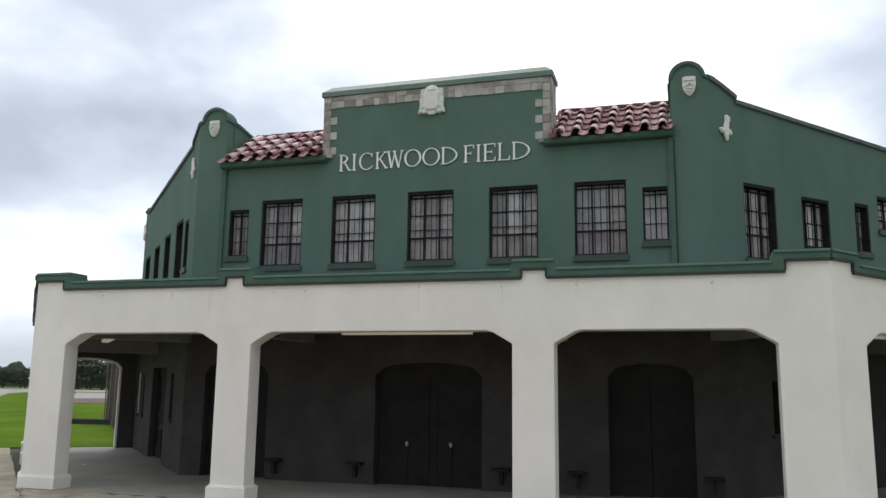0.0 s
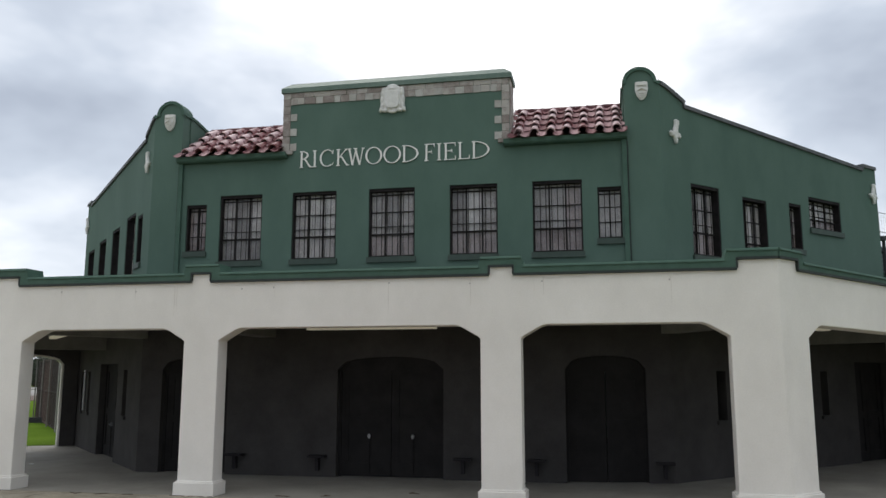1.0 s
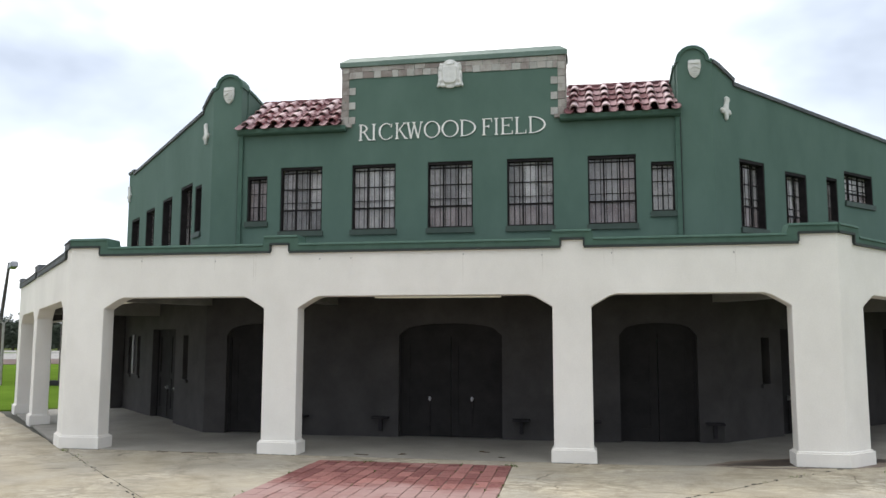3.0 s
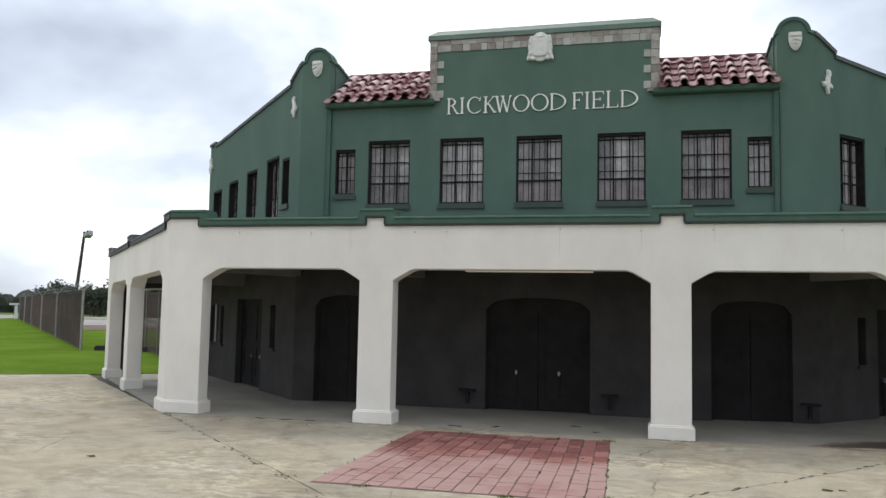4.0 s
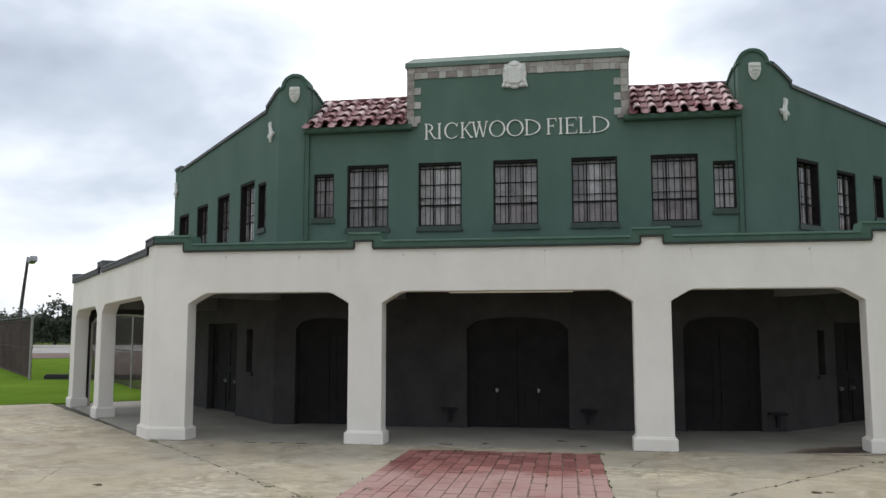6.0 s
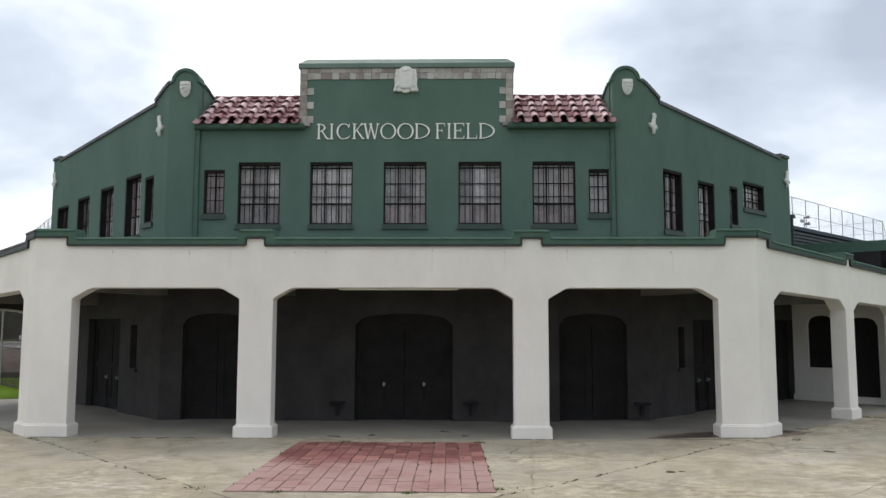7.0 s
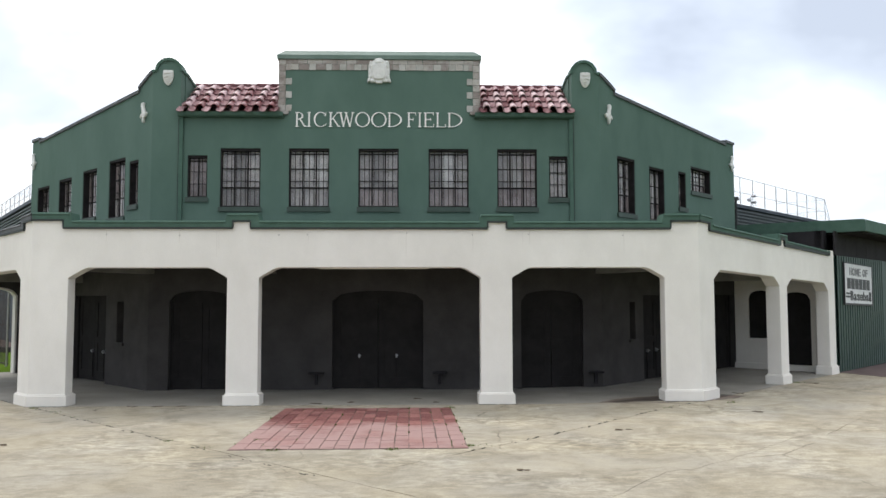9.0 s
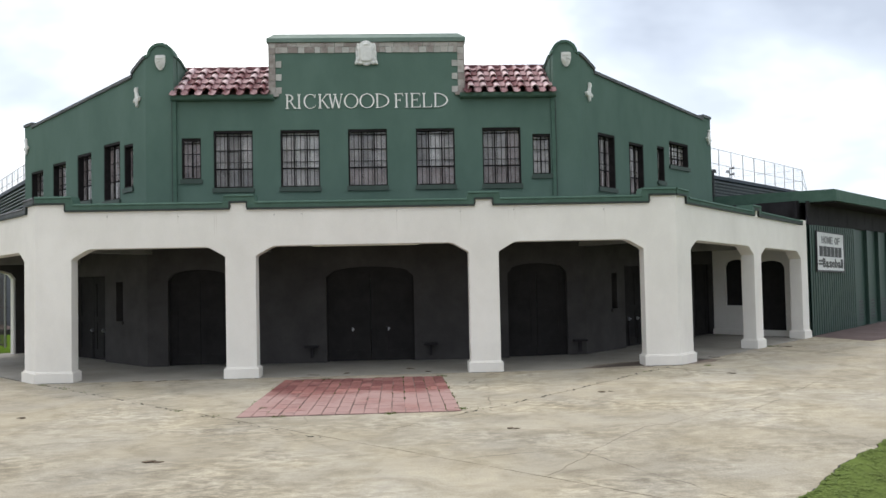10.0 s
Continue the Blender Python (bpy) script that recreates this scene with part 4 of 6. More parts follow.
# tiled roofs: rows of barrel tiles over pans
def barrel(r0, r1, length, up, a0, a1, n=7, thick=0.014):
    bm = bmesh.new()

    def ring(y, q):
        return [bm.verts.new((q * math.cos(radians(a0 + (a1 - a0) * i / n)), y, up * q * math.sin(radians(a0 + (a1 - a0) * i / n)))) for i in range(n + 1)]

    # outside, inside and the two ends do not share points, so their edges stay crisp
    for (ya, qa), (yb, qb) in (((0, r0), (length, r1)), ((length, r1 - thick), (0, r0 - thick)), ((length, r1), (length, r1 - thick)), ((0, r0 - thick), (0, r0))):
        a, b = ring(ya, qa), ring(yb, qb)
        for i in range(n):
            bm.faces.new((a[i], a[i + 1], b[i + 1], b[i]))
    return bm


COVER = mesh_of("tile", barrel(0.092, 0.070, 0.41, 1.08, 0, 180, 9, 0.018), TILE, True)
PAN = mesh_of("pan_tile", barrel(0.096, 0.104, 0.42, -0.5, 8, 172, 6, 0.02), TILE_PAN, True)
CREST_TILE = mesh_of("ridge_tile", barrel(0.082, 0.070, 0.39, 1, 0, 180, 7, 0.016), RIDGE, True)
SLOPE = 34.0
for x0, x1 in ((-4.478, -2.26), (2.35, 4.478)):
    bm = bmesh.new()
    # boarding under the tiles
    prism(bm, [(-0.08, 6.19), (1.29, 6.19), (1.29, 7.03), (1.23, 7.03), (-0.08, 6.22)], x0 if x0 < 0 else x0, x1, FRONT_W @ pose(0, 0, 0, 0, 0, 90) @ Matrix.Diagonal((1, -1, 1, 1)))
    roof = part("roof", bm, TILE_PAN, building, "red and pink barrel-tiled roof")
    n = 7
    pitch = (x1 - x0) / n
    base = FRONT_W @ pose(0, -0.12, 6.295, SLOPE, 0, 0)
    rnd = random.Random(int(x0 * 10))
    for i in range(n):
        for k in range(4):
            y = 0.02 + k * 0.375
            wob = pose(x0 + pitch * (i + 0.5) + rnd.uniform(-0.008, 0.008), y + rnd.uniform(-0.012, 0.012), 0.056 + rnd.uniform(0, 0.01), -6.0, rnd.uniform(-3, 3), rnd.uniform(-1.2, 1.2))
            share("tile", COVER, roof, base @ wob)
    for i in range(n + 1):
        for k in range(5):
            x = min(max(x0 + pitch * i, x0 + 0.06), x1 - 0.06)
            share("pan_tile", PAN, roof, base @ pose(x, -0.13 + k * 0.375 + rnd.uniform(-0.02, 0.02), 0.085, -4.5, 0, 0))
    bm = bmesh.new()
    box(bm, x0 + 0.02, x1 - 0.02, 1.16, 1.33, 7.0, 7.22, FRONT_W)
    part("ridge_board", bm, RIDGE, roof)
    for k in range(6):
        a = x0 + 0.02 + (x1 - x0 - 0.04) * k / 6
        m = FRONT_W @ pose(a, 1.23, 7.215 + rnd.uniform(-0.006, 0.006), 0, 2.0 + rnd.uniform(-0.8, 0.8), -90)
        share("ridge_tile", CREST_TILE, roof, m)
    bm = bmesh.new()
    a, b = x0 - (0.0 if x0 < 0 else 0.12), x1 + (0.12 if x0 < 0 else 0.0)
    if x0 < 0:
        a -= 0.03
    else:
        b += 0.03
    prof = [(-0.135, 6.185), (-0.12, 6.17), (0.0, 6.16), (0.0, 6.255), (-0.09, 6.255), (-0.10, 6.28), (-0.15, 6.28), (-0.15, 6.20)]
    prism(bm, prof, -b, -a, FRONT_W @ pose(0, 0, 0, 0, 0, 90))
    part("gutter", bm, GREEN_TRIM, building)

# ---- arcade ----
arcade = empty("arcade", (0, 0, 0), "white painted concrete arcade with chamfered openings and green coping", "arcade")


def opening(x0, x1, z0=2.43, z1=2.63, c=0.38):
    """The line of an opening, from its left foot to its right foot."""
    return [(x0, -0.1), (x0, z0), (x0 + 0.05, z0 + 0.035), (x0 + c * 0.75, z1 - 0.03), (x0 + c, z1), (x1 - c, z1), (x1 - c * 0.75, z1 - 0.03), (x1 - 0.05, z0 + 0.035), (x1, z0), (x1, -0.1)]


FP = [(-AX, -5.755), (-2.735, -2.125), (2.155, 2.77), (5.755, AX)]
TOPS = [(-AX, 3.555), (-5.865, 3.555), (-5.865, 3.405), (-2.635, 3.405), (-2.635, 3.54), (-2.29, 3.54), (-2.29, 3.40), (2.297, 3.40), (2.297, 3.53), (2.668, 3.53), (2.668, 3.40), (5.89, 3.405), (5.89, 3.55), (AX, 3.55)]
bm = bmesh.new()
pts = [(-AX, -0.1)]
for (a, b), (c, d) in zip(FP, FP[1:]):
    pts += opening(b, c)
pts += [(AX, -0.1)] + TOPS[::-1]
prism(bm, pts, 0, THICK)
worn_edges(part("front_wall", bm, WHITE, arcade, "white painted concrete front with three wide openings"))
CAPS = [(-AX, 3.697), (-5.74, 3.697), (-5.70, 3.542), (-2.77, 3.542), (-2.74, 3.682), (-2.15, 3.682), (-2.12, 3.542), (2.14, 3.537), (2.17, 3.672), (2.79, 3.672), (2.82, 3.537), (5.72, 3.542), (5.76, 3.687), (AX, 3.687)]
bm = bmesh.new()
prism(bm, TOPS + CAPS[::-1], -0.04, THICK + 0.04)
part("coping", bm, GREEN_TRIM, arcade, "green painted stepped coping")



def lip(bm, line, m=ONE):
    """A sloped bead along the upper front edge of a coping."""
    for p, q in zip(line, line[1:]):
        if abs(q[0] - p[0]) < 0.06:
            continue
        ends = []
        for x, z in (p, q):
            ends.append([bm.verts.new(m @ Vector((x, y, z + dz))) for y, dz in ((-0.038, -0.045), (-0.062, -0.04), (-0.051, -0.015), (-0.038, -0.002))])
        for i in range(4):
            j = (i + 1) % 4
            bm.faces.new((ends[0][i], ends[0][j], ends[1][j], ends[1][i]))
        bm.faces.new(ends[0][::-1])
        bm.faces.new(ends[1])


bm = bmesh.new()
lip(bm, CAPS)
part("coping_lip", bm, GREEN_TRIM, arcade)
SIDE_PIERS = {1: [(0.0, 0.64), (4.08, 4.54), (7.42, ASIDE)], -1: [(0.0, 0.62), (4.44, 4.93), (7.62, 8.18)]}
SIDE_FALL = {1: 0.028, -1: 0.019}
for sgn, m in ((1, RIGHT_A), (-1, LEFT_A)):
    SP, aend, FALL = SIDE_PIERS[sgn], SIDE_PIERS[sgn][-1][1], SIDE_FALL[sgn]
    p0, p1 = SP[1][0] + 0.05, SP[1][1] - 0.14
    top_s = [(0, 3.555), (0.43, 3.545), (0.43, 3.395), (p0, 3.40 - p0 * FALL), (p0, 3.54 - p0 * FALL), (p1, 3.54 - p1 * FALL), (p1, 3.40 - p1 * FALL), (aend - 0.4, 3.40 - aend * FALL)]
    top_s += [(aend - 0.4, 3.52 - aend * FALL), (aend, 3.52 - aend * FALL)] if sgn > 0 else [(aend, 3.40 - aend * FALL)]
    cap_s = [(0, 3.687), (0.52, 3.667), (0.56, 3.515), (p0 - 0.15, 3.51 - p0 * FALL), (p0 - 0.12, 3.655 - p0 * FALL), (p1 + 0.13, 3.65 - p1 * FALL), (p1 + 0.16, 3.515 - p1 * FALL), (aend - 0.41, 3.50 - aend * FALL)]
    low_s = top_s[:8]
    if sgn < 0:
        cap_s += [(aend - 0.37, 3.62 - aend * FALL), (aend, 3.62 - aend * FALL)]
        low_s = top_s
    pts = [(0, -0.1)]
    for (a, b), (c, d) in zip(SP, SP[1:]):
        line = opening(b, c, c=0.34)
        pts += [(x, z if z < 0 else z - x * FALL) for x, z in line]
    pts += [(aend, -0.1)] + top_s[::-1]
    bm = bmesh.new()
    prism(bm, [(sgn * x, z) for x, z in pts], 0, THICK, m)
    worn_edges(part("side_wall", bm, WHITE, arcade, "white painted concrete side with two openings"))
    bm = bmesh.new()
    prism(bm, [(sgn * x, z) for x, z in low_s + cap_s[::-1]], -0.04, THICK + 0.04, m)
    part("coping", bm, GREEN_TRIM if sgn > 0 else COPING_GREY, arcade, "" if sgn > 0 else "weathered dark grey coping")
    bm = bmesh.new()
    lip(bm, [(sgn * x, z) for x, z in cap_s], m)
    part("coping_lip", bm, GREEN_TRIM if sgn > 0 else COPING_GREY, arcade)
    bm = bmesh.new()
    edge = [(sgn * x, z - 0.002) for x, z in low_s]
    for p, q in zip(edge, edge[1:]):
        x0, x1 = sorted((p[0], q[0]))
        z0, z1 = sorted((p[1], q[1]))
        high = 0.045 if x0 > SP[1][0] else 0.010
        if x1 - x0 > 0.05:
            prism(bm, [(p[0], p[1] - 0.026), (q[0], q[1] - 0.026), (q[0], q[1] + high), (p[0], p[1] + high)], -0.046, -0.002, m)
        else:
            box(bm, x0 - 0.015, x1 + 0.015, -0.046, -0.002, z0, z1, m)
    part("drip_edge", bm, DRIP_AND_SHADOW, arcade)

bm = bmesh.new()
for p, q in zip(TOPS, TOPS[1:]):
    if q[0] - p[0] > 0.05:
        box(bm, p[0], q[0], -0.046, -0.002, p[1] - 0.028, p[1] + 0.010)
    else:
        z0, z1 = sorted((p[1], q[1]))
        box(bm, p[0] - 0.015, p[0] + 0.015, -0.046, -0.002, z0, z1)
part("drip_edge", bm, DRIP_AND_SHADOW, arcade, "dark drip edge under the coping")

# weep holes under the coping
hole_rnd = random.Random(17)
for x in (-5.05, -3.65, -1.75, -1.2, 0.72, 2.0, 3.1, 4.95):
    bm = bmesh.new()
    z = 3.30 - hole_rnd.uniform(0, 0.05)
    cylinder(bm, (x, -0.004, z), (x, 0.03, z), hole_rnd.uniform(0.009, 0.014), sides=8)
    box(bm, x - 0.012, x + 0.012, -0.005, 0.01, z + 0.008, z + 0.014)
    part("weep_hole", bm, WEEP, arcade)
# faint rain streaks below the coping
for x in (-5.05, -3.66, -2.94, -2.9, -1.18, 0.71, 2.01, 2.98, 3.12, 4.97):
    bm = bmesh.new()
    z, w = 3.36 - hole_rnd.uniform(0, 0.05), hole_rnd.uniform(0.003, 0.008)
    low = z - hole_rnd.uniform(0.18, 0.5)
    prism(bm, [(x - w * 0.3, low), (x + w * 0.2, low + 0.02), (x + w, (z + low) / 2), (x + w * 0.8, z), (x - w, z), (x - w * 0.7, (z + low) / 2)], -0.0025, 0.01)
    part("rain_streak", bm, STREAK, arcade)
# plinths round the feet of the piers
E1, E2 = 0.045, 0.02


def plinth(pts_at, z):
    bm = bmesh.new()
    slab(bm, pts_at(E1), -0.1, z + 0.2)
    slab(bm, pts_at(E2), z + 0.195, z + 0.225)
    worn_edges(part("plinth", bm, WHITE, arcade), 0.01)


for a, b in FP[1:3]:
    plinth(lambda e: [(a - e, -e), (b + e, -e), (b + e, THICK + e), (a - e, THICK + e)], 0.0)
for sgn, m in ((1, RIGHT_A), (-1, LEFT_A)):
    def corner(e):
        k = e * math.tan(radians(22.5))
        inner = m @ Vector((sgn * (SIDE_PIERS[sgn][0][1] + e), THICK + e, 0))
        outer = m @ Vector((sgn * (SIDE_PIERS[sgn][0][1] + e), -e, 0))
        ring = [(sgn * (5.755 - e), -e), (sgn * (AX + k), -e), (outer.x, outer.y), (inner.x, inner.y), (sgn * (5.755 - e), THICK + e)]
        return ring if sgn > 0 else ring[::-1]
    plinth(corner, rise(6.2) if sgn > 0 else 0.0)
    for a, b in SIDE_PIERS[sgn][1:]:
        def square(e):
            ring = [m @ Vector((sgn * x, y, 0)) for x, y in ((a - e, -e), (b + e, -e), (b + e, THICK + e), (a - e, THICK + e))]
            ring = [(p.x, p.y) for p in ring]
            return ring if sgn > 0 else ring[::-1]
        plinth(square, rise(sgn * 9))

# ceiling and roof of the arcade
fr, fl = RIGHT_A @ Vector((8.06, 0.2, 0)), LEFT_A @ Vector((-8.15, 0.2, 0))
wr, wl_ = RIGHT_W @ Vector((7.2, -0.002, 0)), LEFT_W @ Vector((-7.2, -0.002, 0))
RING = [(-AX + 0.1, 0.2), (AX - 0.1, 0.2), (fr.x, fr.y), (wr.x, wr.y), (KX, YW - 0.002), (-KX, YW - 0.002), (wl_.x, wl_.y), (fl.x, fl.y)]
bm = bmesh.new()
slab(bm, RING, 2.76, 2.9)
tagged(part("ceiling", bm, CEILING), "painted ceiling of the arcade, shade put into its colour", "ceiling", kind="structure")
bm = bmesh.new()
slab(bm, RING, 2.91, 3.08)
part("flat_roof", bm, COPING_GREY, arcade)
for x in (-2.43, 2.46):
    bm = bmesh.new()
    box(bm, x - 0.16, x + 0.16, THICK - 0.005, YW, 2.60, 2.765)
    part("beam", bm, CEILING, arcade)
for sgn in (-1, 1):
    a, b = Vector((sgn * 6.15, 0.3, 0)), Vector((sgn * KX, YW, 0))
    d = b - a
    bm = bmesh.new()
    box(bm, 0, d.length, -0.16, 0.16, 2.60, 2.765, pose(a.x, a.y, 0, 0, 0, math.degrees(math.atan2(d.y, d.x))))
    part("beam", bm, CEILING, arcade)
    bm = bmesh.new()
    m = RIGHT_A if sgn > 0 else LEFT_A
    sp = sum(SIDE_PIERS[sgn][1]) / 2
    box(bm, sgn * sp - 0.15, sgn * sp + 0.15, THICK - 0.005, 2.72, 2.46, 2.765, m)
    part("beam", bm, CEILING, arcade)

# end walls of the side arcades
bm = bmesh.new()
END_R = RIGHT_A @ pose(8.05, 0, 0, 0, 0, 90)
wall_cells(bm, THICK, 2.80, -0.05, 2.76, [(0.68, 1.5, 0.2, 2.22), (1.72, 2.42, 0.9, 2.28)], -0.25, 0, END_R)
arch_pts = [(0.68, 1.5), (1.72, 2.42)]
part("end_wall", bm, WHITE, arcade, "white end wall with an arched window and doorway")
bm = bmesh.new()
for a, b in arch_pts:
    box(bm, a - 0.02, b + 0.02, -0.15, -0.1, 0.16, 2.32, END_R)
part("end_door", bm, DOOR_AND_SHADE, arcade)
for a, b, t in ((0.68, 1.5, 2.225), (1.72, 2.42, 2.285)):
    bm = bmesh.new()
    arch_head(bm, a, b, t - 0.24, t - 0.02, -0.25, -0.001, t, END_R)
    part("arch", bm, WHITE, arcade)
bm = bmesh.new()
box(bm, THICK, 2.80, 0.0, 0.09, -0.05, 0.2, END_R)
part("kerb", bm, WHITE, arcade)
# left end wall, in the lower wall's shade-darkened colour
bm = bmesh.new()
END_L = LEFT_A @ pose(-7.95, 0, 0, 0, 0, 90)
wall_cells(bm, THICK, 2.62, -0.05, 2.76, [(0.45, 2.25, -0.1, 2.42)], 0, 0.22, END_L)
part("end_wall", bm, LOWER, arcade, "dark end wall with a wide arched way through")
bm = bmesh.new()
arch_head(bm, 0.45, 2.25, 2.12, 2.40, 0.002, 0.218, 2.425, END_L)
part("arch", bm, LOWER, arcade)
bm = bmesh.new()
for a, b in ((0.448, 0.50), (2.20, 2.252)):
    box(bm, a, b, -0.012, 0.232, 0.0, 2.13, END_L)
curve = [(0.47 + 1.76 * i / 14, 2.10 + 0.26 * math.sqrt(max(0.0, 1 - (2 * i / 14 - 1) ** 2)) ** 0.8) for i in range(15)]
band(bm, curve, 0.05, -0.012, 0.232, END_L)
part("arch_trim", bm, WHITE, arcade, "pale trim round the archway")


def strip_light(m, label):
    """A long ceiling fitting with its diffuser, along its own x."""
    base = new("strip_light")
    base.matrix_world = m
    base.empty_display_size = 0.2
    base.matrix_basis = m
    tagged(base, label, "ceiling light", "strip lights of the arcade")
    bm = bmesh.new()
    box(bm, -1.18, 1.18, -0.09, 0.09, -0.035, 0.0)
    body = new("housing", mesh_of("housing", bm, CEILING))
    body.parent = base
    bm = bmesh.new()
    prism(bm, [(-1.165, -0.095), (1.165, -0.095), (1.165, -0.035), (-1.165, -0.035)], -0.07, 0.07)
    tube = new("diffuser", mesh_of("diffuser", bm, LAMP))
    tube.parent = base


strip_light(pose(0.0, 1.47, 2.76), "cream strip light on the arcade ceiling")
strip_light(RIGHT_A @ pose(2.35, 1.45, 2.755), "cream strip light on the arcade ceiling")
strip_light(LEFT_A @ pose(-2.6, 1.45, 2.755), "cream strip light on the arcade ceiling")

# ---- ornaments and lettering ----


def blob(bm, x, y, z, rx, ry, rz, m=ONE):
    made = bmesh.ops.create_uvsphere(bm, u_segments=14, v_segments=8, radius=1.0, matrix=m @ Matrix.Translation((x, y, z)) @ Matrix.Diagonal((rx, ry, rz, 1)))
    return made


def ornament(name, bm, label, category, smooth=True):
    ob = part(name, bm, PLASTER, None, smooth=smooth)
    if smooth:
        # run the lobes together into one casting
        mod = ob.modifiers.new("cast", "REMESH")
        mod.mode, mod.voxel_size, mod.use_smooth_shade = "VOXEL", 0.014, True
    return tagged(ob, label, category)


m = FRONT_W @ pose(0.035, 0, 7.258)
bm = bmesh.new()
prism(bm, [(-0.19, 0.20), (-0.21, 0.0), (-0.15, -0.2), (0, -0.28), (0.15, -0.2), (0.21, 0.0), (0.19, 0.2), (0.1, 0.27), (-0.1, 0.27)], -0.06, 0.0, m)
prism(bm, [(-0.12, 0.13), (-0.13, -0.08), (-0.08, -0.18), (0, -0.21), (0.08, -0.18), (0.13, -0.08), (0.12, 0.13)], -0.085, -0.05, m)
prism(bm, [(-0.135, 0.15), (-0.145, -0.12), (-0.10, -0.19), (0.10, -0.19), (0.145, -0.12), (0.135, 0.15)], -0.098, -0.05, m)
blob(bm, 0, -0.03, 0.235, 0.125, 0.06, 0.075, m)
blob(bm, 0, -0.06, 0.20, 0.09, 0.05, 0.035, m)
for s in (-1, 1):
    for x, z, rx, rz in ((0.20, 0.12, 0.04, 0.075), (0.19, 0.20, 0.035, 0.04), (0.22, -0.02, 0.03, 0.09), (0.215, -0.14, 0.035, 0.07), (0.225, -0.21, 0.045, 0.045), (0.15, -0.235, 0.06, 0.035), (0.25, -0.245, 0.025, 0.025)):
        blob(bm, s * x, -0.03, z, rx, 0.055, rz, m)
blob(bm, 0, -0.03, -0.265, 0.09, 0.04, 0.03, m)
ornament("crest", bm, "white plaster cartouche with scrolled edges on the parapet", "wall ornament")


def shield(x, group):
    m = FRONT_W @ pose(x, 0, 7.085)
    bm = bmesh.new()
    rim = [(-0.125, 0.16), (-0.05, 0.175), (0, 0.165), (0.05, 0.175), (0.125, 0.16), (0.135, 0.02), (0.10, -0.10), (0.04, -0.17), (0, -0.18), (-0.04, -0.17), (-0.10, -0.10), (-0.135, 0.02)]
    rim = [(a * 0.88, b) for a, b in rim]
    prism(bm, rim, -0.045, 0.0, m)
    prism(bm, [(a * 0.8, b * 0.8) for a, b in rim], -0.062, -0.044, m)
    # plain relief: a band across the head, a chevron and bars below
    box(bm, -0.085, 0.085, -0.09, -0.06, 0.085, 0.105, m)
    for sg in (-1, 1):
        prism(bm, [(0, 0.055), (sg * 0.085, 0.0), (sg * 0.085, -0.025), (0, 0.03)], -0.092, -0.06, m)
    box(bm, -0.05, 0.05, -0.09, -0.06, -0.065, -0.045, m)
    box(bm, -0.03, 0.03, -0.086, -0.06, -0.11, -0.09, m)
    ob = ornament("wall_shield", bm, "small white plaster shield under a round gable", "wall ornament", False)
    tagged(ob, group=group)


for x in (-4.77, 4.80):
    shield(x, "white shields on the corner gables")


def scroll(m):
    bm = bmesh.new()
    # a hooked stem, two spreading leaves and a tail
    stem = [(0.03, 0.205, 0.035), (0.04, 0.155, 0.045), (0.035, 0.09, 0.056), (0.02, 0.03, 0.066), (0.01, -0.035, 0.076), (0.078, 0.2, 0.028), (0.09, 0.15, 0.022)]
    leaves = [(-0.08, -0.06, 0.046), (-0.115, -0.03, 0.028), (0.09, -0.06, 0.046), (0.12, -0.09, 0.032), (0.01, -0.11, 0.052), (0.02, -0.165, 0.04), (0.02, -0.208, 0.026)]
    for x, z, q in stem + leaves:
        blob(bm, x, -0.03, z, q, 0.046, q * 1.12, m)
    tagged(ornament("wall_scroll", bm, "white plaster scroll fixed to the green side wall", "wall ornament"), group="white scrolls on the side walls")


for m, s, z in ((RIGHT_W, 0.34, 6.34), (LEFT_W, -0.34, 6.33), (RIGHT_W, 7.08, 6.0), (LEFT_W, -7.08, 6.0)):
    scroll(m @ pose(s, -0.003, z) @ (Matrix.Identity(4) if s > 0 else Matrix.Diagonal((-1, 1, 1, 1))))

sign = empty("wall_lettering", (0.04, YW, 5.96), "raised pale serif letters on the green facade", "lettering")
GLYPHS = [("R", -1.868, -1.63), ("I", -1.578, -1.542), ("C", -1.455, -1.15), ("K", -1.10, -0.86), ("W", -0.875, -0.535), ("O", -0.51, -0.17), ("O", -0.145, 0.21), ("D", 0.245, 0.56), ("F", 0.69, 0.885), ("I", 0.952, 0.988), ("E", 1.07, 1.295), ("L", 1.35, 1.565), ("D", 1.62, 1.95)]
LZ0, LZ1 = 5.962, 6.303


def glyph_mesh(char, depth, thin=0.0):
    cu = bpy.data.curves.new("glyph", "FONT")
    cu.body, cu.size, cu.extrude = char, 1.0, depth / 2
    cu.resolution_u, cu.offset = 3, thin
    ob = bpy.data.objects.new("glyph", cu)
    me = bpy.data.meshes.new_from_object(ob)
    bpy.data.objects.remove(ob)
    return me


def letter(char, x0, x1, z0, z1, y0, depth, m, material, parent):
    me = glyph_mesh(char, 1.0, 0.022)
    co = np.empty(len(me.vertices) * 3)
    me.vertices.foreach_get("co", co)
    co = co.reshape(-1, 3)
    lo, hi = co.min(0), co.max(0)
    co = (co - lo) / np.maximum(hi - lo, 1e-6)
    bm = bmesh.new()
    bm.from_mesh(me)
    bpy.data.meshes.remove(me)
    for v, (a, b, c) in zip(bm.verts, co):
        v.co = m @ Vector((x0 + (x1 - x0) * a, y0 - depth * c, z0 + (z1 - z0) * b))
    return part("letter", bm, material, parent)


